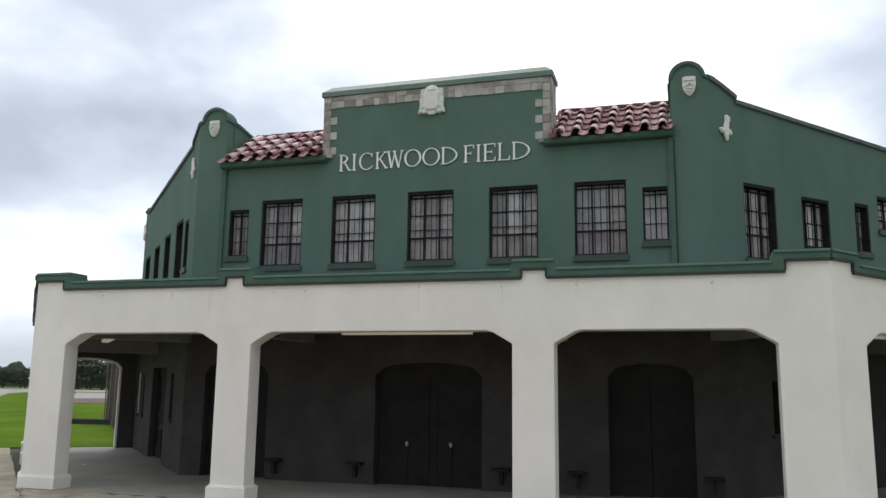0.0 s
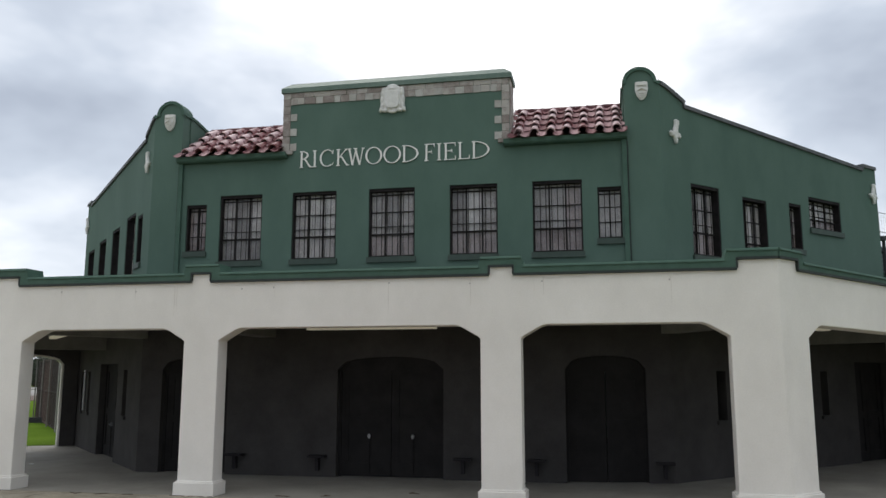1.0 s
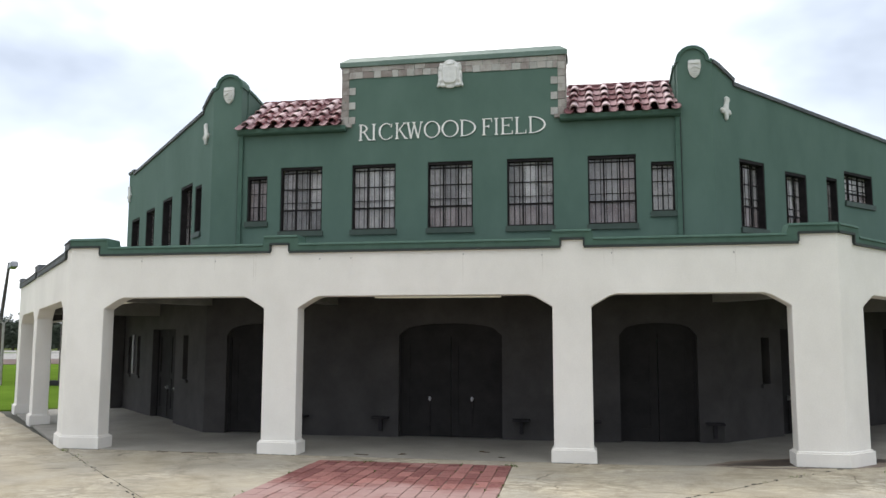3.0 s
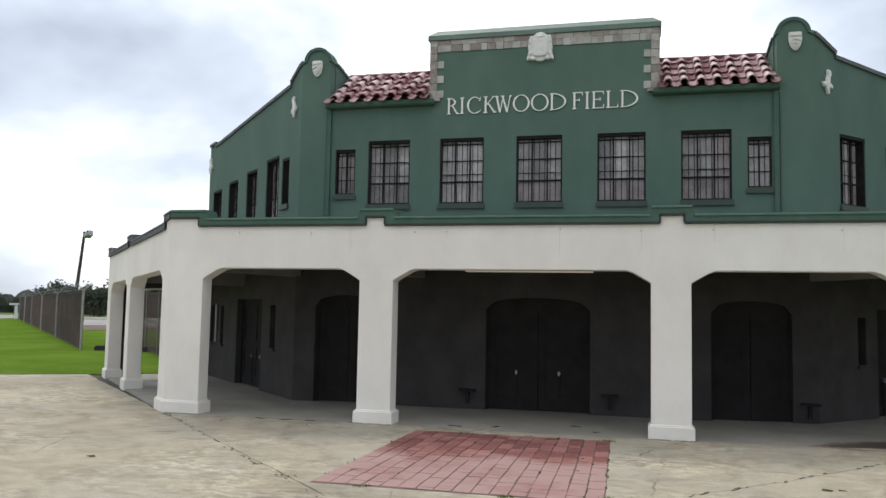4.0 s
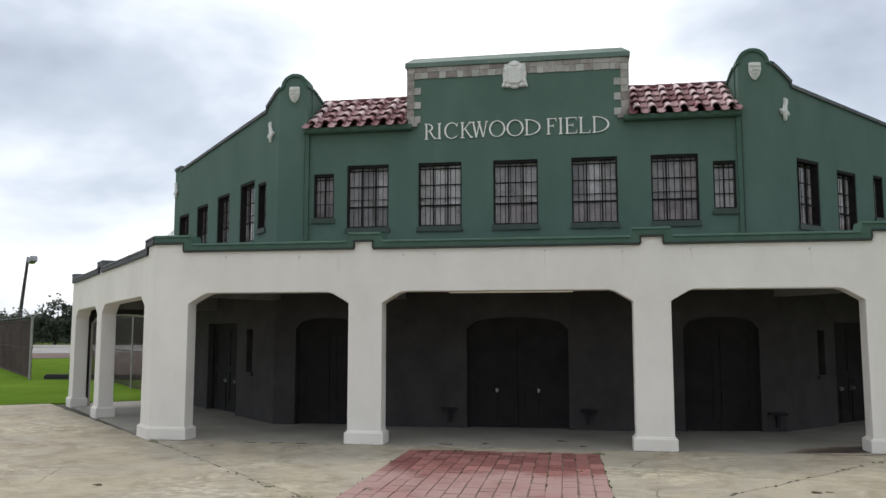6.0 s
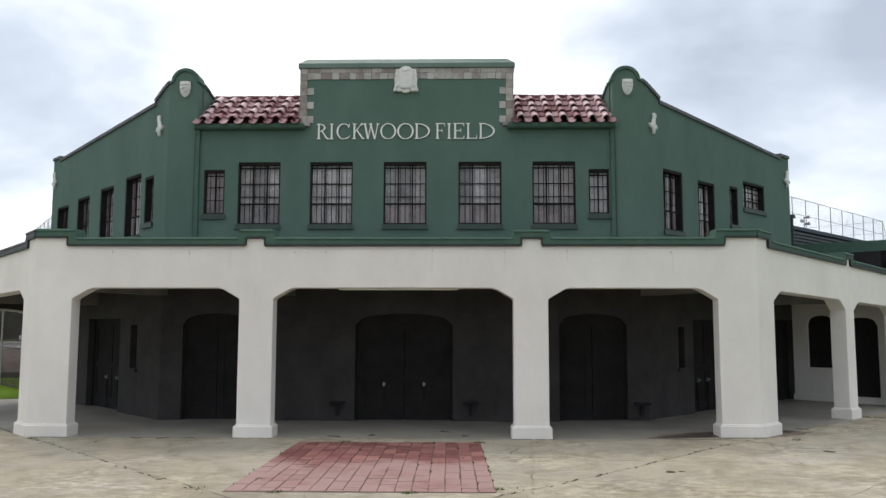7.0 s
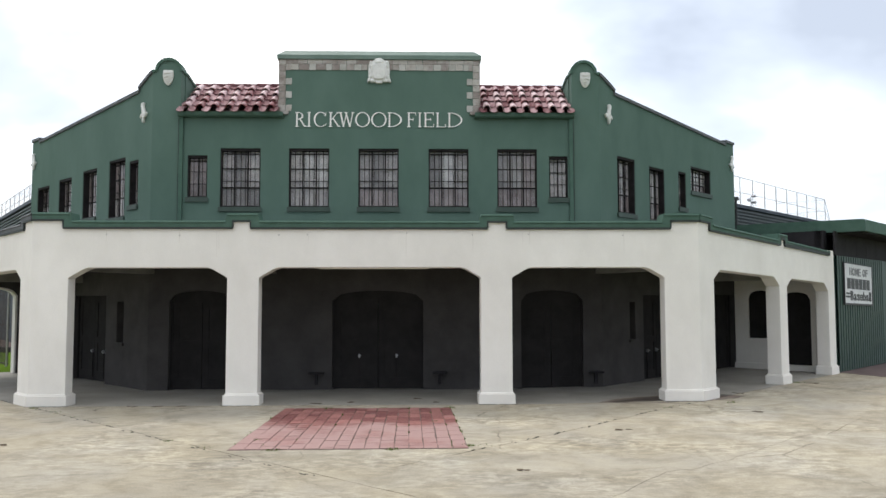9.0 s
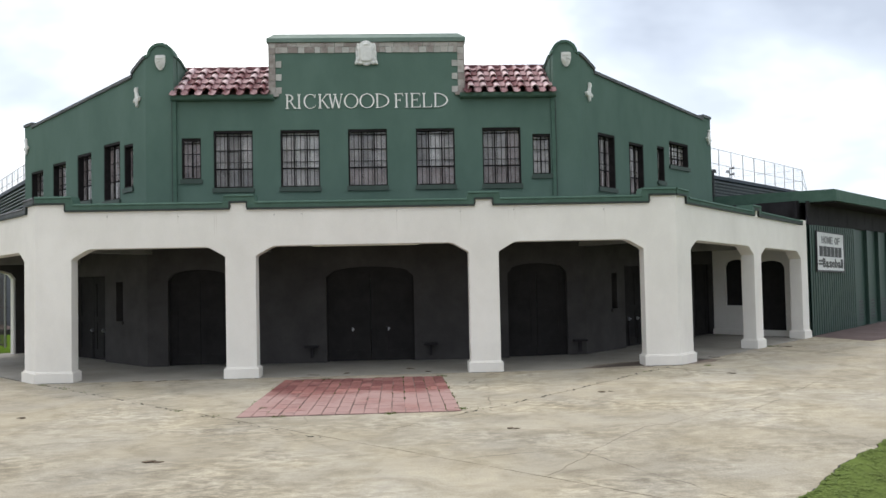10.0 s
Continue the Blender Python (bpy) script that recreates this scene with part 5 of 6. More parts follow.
class Roman:
    """One raised Roman capital: thick stems, thin bars, bracketed serifs and round bowls, each stroke a hair prouder than the last."""

    THICK, THIN, FOOT, REACH = 0.037, 0.016, 0.012, 0.042

    def __init__(self, x0, x1):
        self.bm, self.x0, self.w, self.h, self.proud = bmesh.new(), x0, x1 - x0, LZ1 - LZ0, 0.026

    def fill(self, pts):
        prism(self.bm, [(self.x0 + x, LZ0 + z) for x, z in pts], -self.proud, -0.006, FRONT_W)
        self.proud += 0.0006

    def serif(self, x, top, left=1.0, right=1.0, half=None):
        """A foot or head with hollow brackets, reaching out on both sides of a stroke whose middle is x."""
        k, f, t = self.REACH, self.FOOT, (self.THICK / 2 if half is None else half)
        pts = [(x - t - (k - 0.02) * left, 0), (x + t + (k - 0.02) * right, 0), (x + t + (k - 0.02) * right, f), (x + t + 0.006, f * 1.5), (x + t - 0.004, f * 2.6), (x - t + 0.004, f * 2.6), (x - t - 0.006, f * 1.5), (x - t - (k - 0.02) * left, f)]
        self.fill([(a, self.h - b) for a, b in pts][::-1] if top else pts)

    def stem(self, x, half=None):
        t = self.THICK / 2 if half is None else half
        self.fill([(x - t, 0), (x + t, 0), (x + t, self.h), (x - t, self.h)])
        self.serif(x, True, half=half)
        self.serif(x, False, half=half)

    def stroke(self, a, b, t):
        """A straight slanting stroke of horizontal width t."""
        self.fill([(a[0] - t / 2, a[1]), (b[0] - t / 2, b[1]), (b[0] + t / 2, b[1]), (a[0] + t / 2, a[1])])

    def bar(self, x0, x1, z, tip=0.0):
        """A thin crossbar; tip is the height of the small upright serif at its end, down or up."""
        self.fill([(x0, z - self.THIN / 2), (x1, z - self.THIN / 2), (x1, z + self.THIN / 2), (x0, z + self.THIN / 2)])
        if tip:
            a, b = sorted((z - math.copysign(self.THIN / 2, tip), z + tip))
            self.fill([(x1 - 0.020, a), (x1, a), (x1 + 0.003, b), (x1 - 0.008, b)] if tip > 0 else [(x1 - 0.008, a), (x1 + 0.003, a), (x1, b), (x1 - 0.020, b)])

    def bowl(self, cx, cz, rx, rz, a0, a1, n=26):
        """A round stroke, thick at its sides and thin above and below."""
        turn = [radians(a0 + (a1 - a0) * i / n) for i in range(n + 1)]
        outer = [(self.x0 + cx + rx * math.cos(a), LZ0 + cz + rz * math.sin(a)) for a in turn]
        inner = [(self.x0 + cx + (rx - self.THICK) * math.cos(a), LZ0 + cz + (rz - self.THIN) * math.sin(a)) for a in turn]
        rows = [[self.bm.verts.new(FRONT_W @ Vector((x, y, z))) for x, z in line] for line, y in ((outer, -self.proud), (inner, -self.proud), (inner, -0.006), (outer, -0.006))]
        for i in range(n):
            for a, b in zip(rows, rows[1:] + rows[:1]):
                self.bm.faces.new((a[i], a[i + 1], b[i + 1], b[i]))
        if abs(a1 - a0) < 359:
            for i in (0, n):
                self.bm.faces.new([r[i] for r in rows])
        self.proud += 0.0006


def capital(char, x0, x1):
    g = Roman(x0, x1)
    w, h, s = g.w, g.h, g.THICK / 2
    left = s + 0.012
    if char in "RKDFEL":
        g.stem(left)
    if char == "I":
        g.stem(w / 2)
    if char == "R":
        g.bowl(left, h * 0.74, w * 0.74 - left, h * 0.26, -90, 90)
        g.stroke((w - 0.024, 0), (left + 0.075, h * 0.5), g.THICK)
        g.serif(w - 0.020, False, 0.35, 0.9)
    elif char == "K":
        g.stroke((left, h * 0.42), (w - 0.045, h), g.THIN * 1.3)
        g.serif(w - 0.045, True, 1, 1, 0.012)
        g.stroke((w - 0.022, 0), (left + 0.055, h * 0.58), g.THICK)
        g.serif(w - 0.022, False, 0.4, 0.8)
    elif char == "W":
        a, b, c, d, e = 0.03, w * 0.30, w * 0.50, w * 0.73, w - 0.028
        for p, q, t in (((b, 0), (a, h), g.THICK), ((b, 0), (c, h), g.THIN * 1.2), ((d, 0), (c - 0.02, h), g.THICK), ((d, 0), (e, h), g.THIN * 1.2)):
            g.stroke(p, q, t)
        g.serif(a, True, 1, 0.8)
        g.serif(c - 0.012, True, 0.9, 0.7)
        g.serif(e, True, 0.8, 1, 0.012)
    elif char == "O":
        g.bowl(w / 2, h / 2, w / 2, h / 2 + 0.004, 0, 360, 36)
    elif char == "C":
        g.bowl(w * 0.52, h / 2, w * 0.52, h / 2 + 0.004, 52, 308, 30)
        g.fill([(w * 0.80, h * 0.76), (w * 0.90, h * 0.74), (w * 0.93, h * 0.98), (w * 0.90, h * 0.98)])
        g.fill([(w * 0.82, h * 0.09), (w * 0.86, h * 0.06), (w * 0.95, h * 0.22), (w * 0.93, h * 0.24)])
    elif char == "D":
        g.bowl(left, h / 2, w - left, h / 2, -90, 90, 24)
    elif char in "FE":
        g.bar(left, w - 0.004, h - g.THIN / 2, -0.062)
        g.bar(left, w * 0.70, h * 0.53)
        g.fill([(w * 0.70 - 0.014, h * 0.53 - 0.032), (w * 0.70, h * 0.53 - 0.032), (w * 0.70, h * 0.53 + 0.032), (w * 0.70 - 0.014, h * 0.53 + 0.032)])
    if char in "EL":
        g.bar(left, w, g.THIN / 2, 0.068)
    return part("letter", g.bm, LETTER, sign)


for char, a, b in GLYPHS:
    capital(char, a, b)

# ---- metal shed beside the arcade ----
SHED = pose(12.25, 5.95, 0, 0, 0, 45)
shed = empty("metal_shed", (15, 8.7, 0.085), "green corrugated metal shed with a deep flat canopy", "shed")
bm = bmesh.new()
prof = []
s = 0.02
while s < 4.3:
    prof += [(s, -0.06), (s + 0.125, -0.06), (s + 0.14, 0.015), (s + 0.195, 0.015)]
    s += 0.21
front = [bm.verts.new(SHED @ Vector((x, y, 0.06))) for x, y in prof]
upper = [bm.verts.new(SHED @ Vector((x, y, 3.2))) for x, y in prof]
for i in range(len(prof) - 1):
    bm.faces.new((front[i], front[i + 1], upper[i + 1], upper[i]))
box(bm, 0.0, 4.4, 0.02, 0.25, 0.0, 3.2, SHED)
part("corrugated_wall", bm, CORRUGATED, shed)
# boards added in a dark colour for the shade at the wall's top
bm = bmesh.new()
s = 0.0
while s < 26.9:
    box(bm, s, s + 0.94, -0.02, 0.018, 3.2, 3.872, SHED)
    s += 0.95
part("upper_cladding", bm, SHADE_BROWN, shed, "dark boards standing in for the shade under the canopy")
bm = bmesh.new()
box(bm, 4.4, 27.0, 0.06, 0.3, 0.0, 3.86, SHED)
box(bm, 26.75, 27.0, 0.25, 7.0, 0.0, 4.0, SHED)
box(bm, 0.0, 27.0, 6.8, 7.0, 0.0, 4.0, SHED)
part("wall", bm, CORRUGATED, shed)
# band and end wall take their darkness from the canopy's shade too
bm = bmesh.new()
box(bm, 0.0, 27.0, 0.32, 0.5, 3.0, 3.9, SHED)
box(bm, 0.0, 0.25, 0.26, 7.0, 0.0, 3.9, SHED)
part("clerestory", bm, SHADE_BROWN, shed, "band and end wall with canopy shade in their dark colour")
for k in range(16):
    s = 4.38 + k * 1.4
    bm = bmesh.new()
    box(bm, s, s + 0.2, -0.05, 0.065, 0.06, 3.19, SHED)
    part("pilaster", bm, CORRUGATED, shed)
    if k < 4:
        bm = bmesh.new()
        box(bm, s + 0.4, s + 1.02, 0.03, 0.065, 0.2, 0.86, SHED)
        vent = part("vent", bm, DARK_METAL, shed)
        for j in range(6):
            bm = bmesh.new()
            box(bm, s + 0.41, s + 1.01, 0.005, 0.04, 0.22 + j * 0.105, 0.27 + j * 0.105, SHED)
            part("slat", bm, CORRUGATED, vent)
bm = bmesh.new()
prism(bm, [(-0.75, 3.84), (7.3, 3.92), (7.3, 4.3), (-0.70, 4.17), (-0.75, 4.15)], -27.5, -0.2, SHED @ pose(0, 0, 0, 0, 0, 90))
part("canopy", bm, GREEN_TRIM, shed)
# soffit coloured near black for the shade beneath the canopy
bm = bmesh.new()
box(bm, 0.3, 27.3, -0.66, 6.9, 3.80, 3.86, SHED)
part("soffit", bm, DOOR_AND_SHADE, shed)
# painted board
board = empty("painted_sign", (13.7, 7.3, 1.85), "white painted sign board with black lettering on corrugated wall", "sign")
HUNG = SHED @ pose(0.48, 0, 3.02, 0, 1.2, 0)       # hangs a little askew
BW, BH = 2.52, -1.12
bm = bmesh.new()
box(bm, 0, BW, -0.1, -0.065, BH, 0, HUNG)
part("panel", bm, BOARD, board)
# dark rim, doubling as the board's shadow on the right and below
bm = bmesh.new()
wall_cells(bm, -0.03, BW + 0.04, BH - 0.04, 0.02, [(0.01, BW - 0.01, BH + 0.01, -0.01)], -0.115, -0.064, HUNG)
part("edge", bm, DARK_METAL, board)


def painted(text, x0, x1, z0, z1, material):
    wide = [0.42 if char in "lI" else (0.55 if char == " " else 1.0) for char in text]
    step = (x1 - x0) / sum(wide)
    for i, char in enumerate(text):
        if char != " ":
            at = x0 + step * sum(wide[:i])
            tall = z1 if (char.isupper() or char in "bl") else z0 + (z1 - z0) * 0.7
            for k, fat in enumerate((-0.012, 0.0, 0.012)):
                letter(char, at + step * 0.08 + fat, at + step * (wide[i] - 0.1) + fat, z0, tall, -0.1002 - 0.0007 * k, 0.005, HUNG, material, board)


painted("HOME OF", 0.42, BW - 0.38, -0.33, -0.11, WORN_INK)
# the team's name as plain blocks
for i in range(6):
    a = 0.22 + i * 0.352
    bm = bmesh.new()
    box(bm, a, a + 0.30, -0.106, -0.1002, -0.71, -0.41, HUNG)
    part("block", bm, INK, board)
for z in (-0.96, -0.87):
    bm = bmesh.new()
    box(bm, 0.12, 0.46, -0.106, -0.1002, z, z + 0.055, HUNG)
    part("bar", bm, INK, board)
painted("Baseball", 0.48, BW - 0.1, -1.03, -0.76, INK)

# ---- grandstand behind ----


SLAT = surface("blue_grey_slat", (0.07, 0.084, 0.09), (0.12, 0.138, 0.142), 3, 0.6, 40, 0.1)


def stand(m, sgn, top, L, net, label):
    ob = empty("grandstand", (m.translation.x, m.translation.y, 0), label, "grandstand")
    a, b = sorted((0, sgn * L))
    bm = bmesh.new()
    box(bm, a, b, 0.12, 0.4, 0, top, m)
    box(bm, a, b, 0.4, 9.0, top - 0.5, top - 0.3, m)
    box(bm, b - 0.3 if sgn > 0 else a, b if sgn > 0 else a + 0.3, 0.4, 9.0, 0, top, m)
    part("wall", bm, LOUVRE, ob)
    z = 4.0
    while z < top - 0.2:
        bm = bmesh.new()
        prism(bm, [(0.0, z), (0.11, z + 0.03), (0.11, z + 0.09), (0.0, z + 0.06)], -b, -a, m @ pose(0, 0, 0, 0, 0, 90))
        part("slat", bm, SLAT, ob)
        z += 0.15
    bm = bmesh.new()
    box(bm, a, b, -0.04, 0.42, top - 0.16, top, m)
    part("beam", bm, LOUVRE, ob)
    n = round(L / 1.46)
    for k in range(n + 1):
        x = sgn * L * k / n
        bm = bmesh.new()
        cylinder(bm, m @ Vector((x, 0.2, top)), m @ Vector((x, 0.2, top + net)), 0.022, sides=6)
        part("post", bm, GALV, ob)
    # wire netting
    bm = bmesh.new()
    for k in range(10):
        z = top + 0.04 + (net - 0.06) * k / 9
        t = 0.024 if k in (0, 4, 9) else 0.004
        box(bm, a, b, 0.2 - t / 2, 0.2 + t / 2, z, z + t, m)
    k = 0
    while a + k * 0.15 < b:
        box(bm, a + k * 0.15, a + k * 0.15 + 0.005, 0.198, 0.202, top, top + net - 0.02, m)
        k += 1
    for k in range(3):
        e = sgn * L
        z = top + 0.04 + (net - 0.06) * 0.5 * k
        prism(bm, [(0.2, z), (6.0, z - 0.0), (6.0, z + 0.014), (0.2, z + 0.014)], -e - 0.007, -e + 0.007, m @ pose(0, 0, 0, 0, 0, 90))
    e, f = sgn * L, sgn * (L + 1.2)
    for z0, z1 in ((top + net, top + 0.02), (top + net * 0.5, top + 0.01)):
        cylinder(bm, m @ Vector((e, 0.2, z0)), m @ Vector((f, 0.3, z1)), 0.015, sides=5)
    part("netting", bm, GALV, ob)
    return ob


stand(pose(12, 17.2, 0, 0, 0, 45), 1, 6.42, 17.6, 1.36, "dark louvred grandstand back with wire netting on top")
stand(pose(-12, 13.8, 0, 0, 0, -55.4), -1, 6.42, 20.4, 0.85, "dark louvred grandstand back with wire netting on top")
# horn loudspeakers on the stand's wall
spk = empty("loudspeaker", (16.75, 22.05, 6.4), "pair of small grey horn loudspeakers on a short post", "loudspeaker")
bm = bmesh.new()
cylinder(bm, (16.75, 22.05, 6.4), (16.75, 22.05, 6.95), 0.025, sides=8)
part("post", bm, GALV, spk)
for z, a in ((6.72, -1), (6.92, 1), (6.62, 1)):
    bm = bmesh.new()
    cylinder(bm, (16.75, 22.05, z), (16.75 + 0.17 * a, 21.9, z + 0.02), 0.03, 0.085, sides=12)
    part("horn", bm, GALV, spk)
# lamp on the end of the side wall
fix = empty("wall_lamp", (10.45, 7.95, 4.9), "small dark floodlight on a short arm at the wall's end", "lamp")
p = RIGHT_W @ Vector((SIDE, 0.12, 0))
bm = bmesh.new()
cylinder(bm, (p.x, p.y, 4.72), (p.x + 0.24, p.y + 0.2, 4.72), 0.02, sides=8)
cylinder(bm, (p.x + 0.24, p.y + 0.2, 4.1), (p.x + 0.24, p.y + 0.2, 5.0), 0.04, sides=8)
part("arm", bm, DARK_METAL, fix)
bm = bmesh.new()
cylinder(bm, (p.x + 0.24, p.y + 0.2, 5.08), (p.x + 0.24, p.y + 0.2, 4.98), 0.08, 0.11, sides=12)
part("shade", bm, DARK_METAL, fix)

# ---- fence, lamp post and distance ----


def fence(name, start, end, gap, pitch, half, thin, rad, label):
    a, b = Vector((*start, 0)), Vector((*end, 0))
    d = b - a
    n = max(1, round(d.length / gap))
    m = pose(a.x, a.y, 0, 0, 0, math.degrees(math.atan2(d.y, d.x)))
    step = d.length / n
    ob = empty(name, (a.x, a.y, 0), label, "fence")
    bm = bmesh.new()
    cylinder(bm, (0, 0, -0.1), (0, 0, 2.5), rad, sides=8)
    cylinder(bm, (0, 0, 2.46), (0, 0.32, 2.85), 0.025, sides=6)
    cylinder(bm, (0, 0, 2.46), (0, -0.32, 2.83), 0.022, sides=6)
    post_me = mesh_of("post", bm, POST)
    bm = bmesh.new()
    rnd = random.Random(3)
    k = int(step / pitch)
    for i in range(k):
        x = step * (i + 0.5) / k
        box(bm, x - half, x + half, -thin, thin, 0.04, 2.38 + rnd.uniform(-0.05, 0.05))
    for z in (0.08, 1.25):
        box(bm, 0, step, -0.012, 0.012, z, z + 0.03)
    box(bm, 0, step, -0.02, 0.02, 2.40, 2.44)
    panel_me = mesh_of("panel", bm, RUST)
    bm = bmesh.new()
    for j in range(3):
        u = 0.2 + 0.4 * j
        for side in (-1, 1):
            y = side * 0.32 * u
            box(bm, 0, step, y - 0.004, y + 0.004, 2.47 + 0.37 * u, 2.478 + 0.37 * u)
    wire_me = mesh_of("barbed_wire", bm, GALV)
    for i in range(n + 1):
        share("post", post_me, ob, m @ pose(i * step, 0, 0))
    for i in range(n):
        tagged(share("panel", panel_me, ob, m @ pose(i * step, -0.06, 0)), kind="stuff")
        share("barbed_wire", wire_me, ob, m @ pose(i * step, 0, 0))
    return ob


fence("slatted_fence", (-20.6, 15.75), (-68, 65.4), 15.2, 0.10, 0.021, 0.004, 0.05, "tall rust-brown screened fence with barbed wire beside the lawn")
fence("screened_fence", (-11.6, 9.3), (-20.2, 18.8), 3.2, 0.085, 0.015, 0.003, 0.026, "half see-through rusty fence behind the arcade's end")
# low black strip laid along a dark line in the grass
bm = bmesh.new()
box(bm, 0, 12.8, -0.2, 0.2, -0.05, 0.21, pose(-20.15, 16.15, 0, 0, 0, 2))
bmesh.ops.bevel(bm, geom=bm.edges[:], offset=0.06, segments=2, affect="EDGES")
tagged(part("kerb", bm, RUBBER), "low black strip across the grass behind the fence", "kerb", kind="structure")

lamp = empty("lamp_post", (-27.0, 23.0, 0), "tall dark leaning pole with one box floodlight", "street lamp")
bm = bmesh.new()
cylinder(bm, (-27.0, 23.0, -0.2), (-26.6, 23.25, 5.75), 0.11, 0.07, sides=10)
part("pole", bm, POLE, lamp)
bm = bmesh.new()
cylinder(bm, (-26.6, 23.25, 5.5), (-26.3, 23.1, 5.5), 0.03, sides=8)
part("arm", bm, DARK_METAL, lamp)
bm = bmesh.new()
box(bm, -0.14, 0.36, -0.17, 0.17, -0.12, 0.17, pose(-26.2, 23.0, 5.52, 0, -14, -35))
bmesh.ops.bevel(bm, geom=bm.edges[:], offset=0.03, segments=2, affect="EDGES")
head = part("head", bm, GALV, lamp)

# road and parked cars far off
bm = bmesh.new()
slab(bm, [(-140, 77), (30, 77), (30, 90), (-140, 90)], -0.08, 0.03)
tagged(part("road", bm, ROADWAY), "pale road at the far side of the lawn", "road", kind="structure")

bm = bmesh.new()
slab(bm, [(-38.5, 28.8), (-70, 63.5), (-77, 76.9), (-140, 76.9), (-140, 8), (-50, 20)], -0.05, 0.02)
tagged(part("road", bm, ROADWAY), "grey asphalt drive along the lawn's far edge", "road", kind="structure")

bm = bmesh.new()
slab(bm, [(-39.5, 36.2), (-24, 47.6), (-33, 59.5), (-48.5, 48)], -0.05, 0.034)
tagged(part("dirt_strip", bm, DIRT), "tan bare strip of ground behind the fence", "dirt", kind="structure")
bm = bmesh.new()
slab(bm, [(-48.5, 48), (-33, 59.5), (-53, 76.9), (-67.5, 71.5)], -0.05, 0.038)
tagged(part("lot", bm, ROADWAY), "pale empty parking lot behind the fence", "parking lot", kind="structure")

far_stand = empty("white_stand", (-70.05, 67.2, 0), "small white stand with a flat top beyond the lawn", "stand")
for name, half, z0, z1 in (("post", 0.17, 0.0, 1.5), ("top", 0.75, 1.62, 1.84), ("neck", 0.08, 1.48, 1.64)):
    bm = bmesh.new()
    box(bm, -half, half, -0.17, 0.17, z0, z1, pose(-70.05, 67.2, 0.02, 0, 0, 41))
    bmesh.ops.bevel(bm, geom=bm.edges[:], offset=0.02, segments=2, affect="EDGES")
    part(name, bm, BOARD, far_stand)


def car(x, y, turn):
    ob = empty("parked_car", (0, 0, 0), "small pale car parked beyond the lawn", "car", "cars parked far off")
    bm = bmesh.new()
    prism(bm, [(-2.1, 0.3), (2.1, 0.3), (2.15, 0.65), (1.9, 0.85), (1.1, 0.95), (-1.7, 0.98), (-2.1, 0.85)], -0.85, 0.85)
    part("body", bm, CAR_PAINT, ob)
    bm = bmesh.new()
    prism(bm, [(1.0, 0.95), (0.4, 1.42), (-1.1, 1.45), (-1.6, 0.97)], -0.72, 0.72)
    part("cabin", bm, DARK_METAL, ob)
    for a in (-1.3, 1.3):
        for b in (-0.86, 0.7):
            bm = bmesh.new()
            cylinder(bm, (a, b, 0.32), (a, b + 0.16, 0.32), 0.32, sides=14)
            part("wheel", bm, RUBBER, ob)
    ob.matrix_basis = pose(x, y, 0.03, 0, 0, turn)
    return ob


first = car(-52, 86, 8)
for x, y, a in ((-46, 86.4, 4), (-38, 86.0, -6)):
    copy_thing(first, pose(x, y, 0.03, 0, 0, a))


def tree(x, y, h, seed):
    """A bush-like tree: trunk with limbs and a crown of leaf clumps."""
    rnd = random.Random(seed)
    ob = empty("tree", (x, y, 0), "dark leafy tree in the distant tree line", "tree", "trees of the far tree line")
    bm = bmesh.new()
    cylinder(bm, (x, y, -0.1), (x, y, h * 0.5), 0.035 * h, 0.02 * h, 7)
    for k in range(4):
        a = k * 1.7 + rnd.random()
        cylinder(bm, (x, y, h * 0.32), (x + math.cos(a) * h * 0.28, y + math.sin(a) * h * 0.28, h * rnd.uniform(0.55, 0.75)), 0.016 * h, 0.006 * h, 5)
    part("trunk", bm, BARK, ob)
    verts, faces = [], []
    for k in range(30):
        a, u = rnd.uniform(0, 6.283), rnd.random()
        rad = h * 0.42 * math.sqrt(rnd.random())
        c = Vector((x + rad * math.cos(a), y + rad * math.sin(a), h * (0.22 + 0.72 * u * (1 - 0.35 * rad / (h * 0.42)))))
        for _ in range(40):
            p = c + Vector((rnd.gauss(0, 1), rnd.gauss(0, 1), rnd.gauss(0, 0.8))) * h * 0.075
            r1 = Vector((rnd.gauss(0, 1), rnd.gauss(0, 1), rnd.gauss(0, 1))).normalized() * h * 0.033
            r2 = Vector((rnd.gauss(0, 1), rnd.gauss(0, 1), rnd.gauss(0, 1))).normalized() * h * 0.033
            n = len(verts)
            verts += [p + r1, p + r2, p - r1, p - r2]
            faces.append((n, n + 1, n + 2, n + 3))
    me = bpy.data.meshes.new("crown")
    me.from_pydata([tuple(v) for v in verts], [], faces)
    me.materials.append(LEAF)
    crown = new("crown", me)
    crown.parent = ob
    crown.matrix_parent_inverse = world_of(ob).inverted()


rnd = random.Random(21)
for k in range(54):
    u = k / 53
    x = -112 + 118 * u + rnd.uniform(-1.5, 1.5)
    y = 96 + rnd.uniform(0, 10) + 6 * math.sin(u * 7)
    h = (3.2 + 2.6 * (0.5 + 0.5 * math.sin(u * 17 + 1.2))) * rnd.uniform(0.85, 1.2) + (2.1 if 0.14 < u < 0.82 else 0)
    h *= 0.62 if u < 0.14 else 1.0
    tree(x, y, h, k)
for k, (x, y, h) in enumerate(((-77, 97, 7.4), (-71, 99, 6.4), (-64, 98, 6.0), (-85, 97, 6.0), (-91, 98, 5.6))):
    tree(x, y, h, 100 + k)
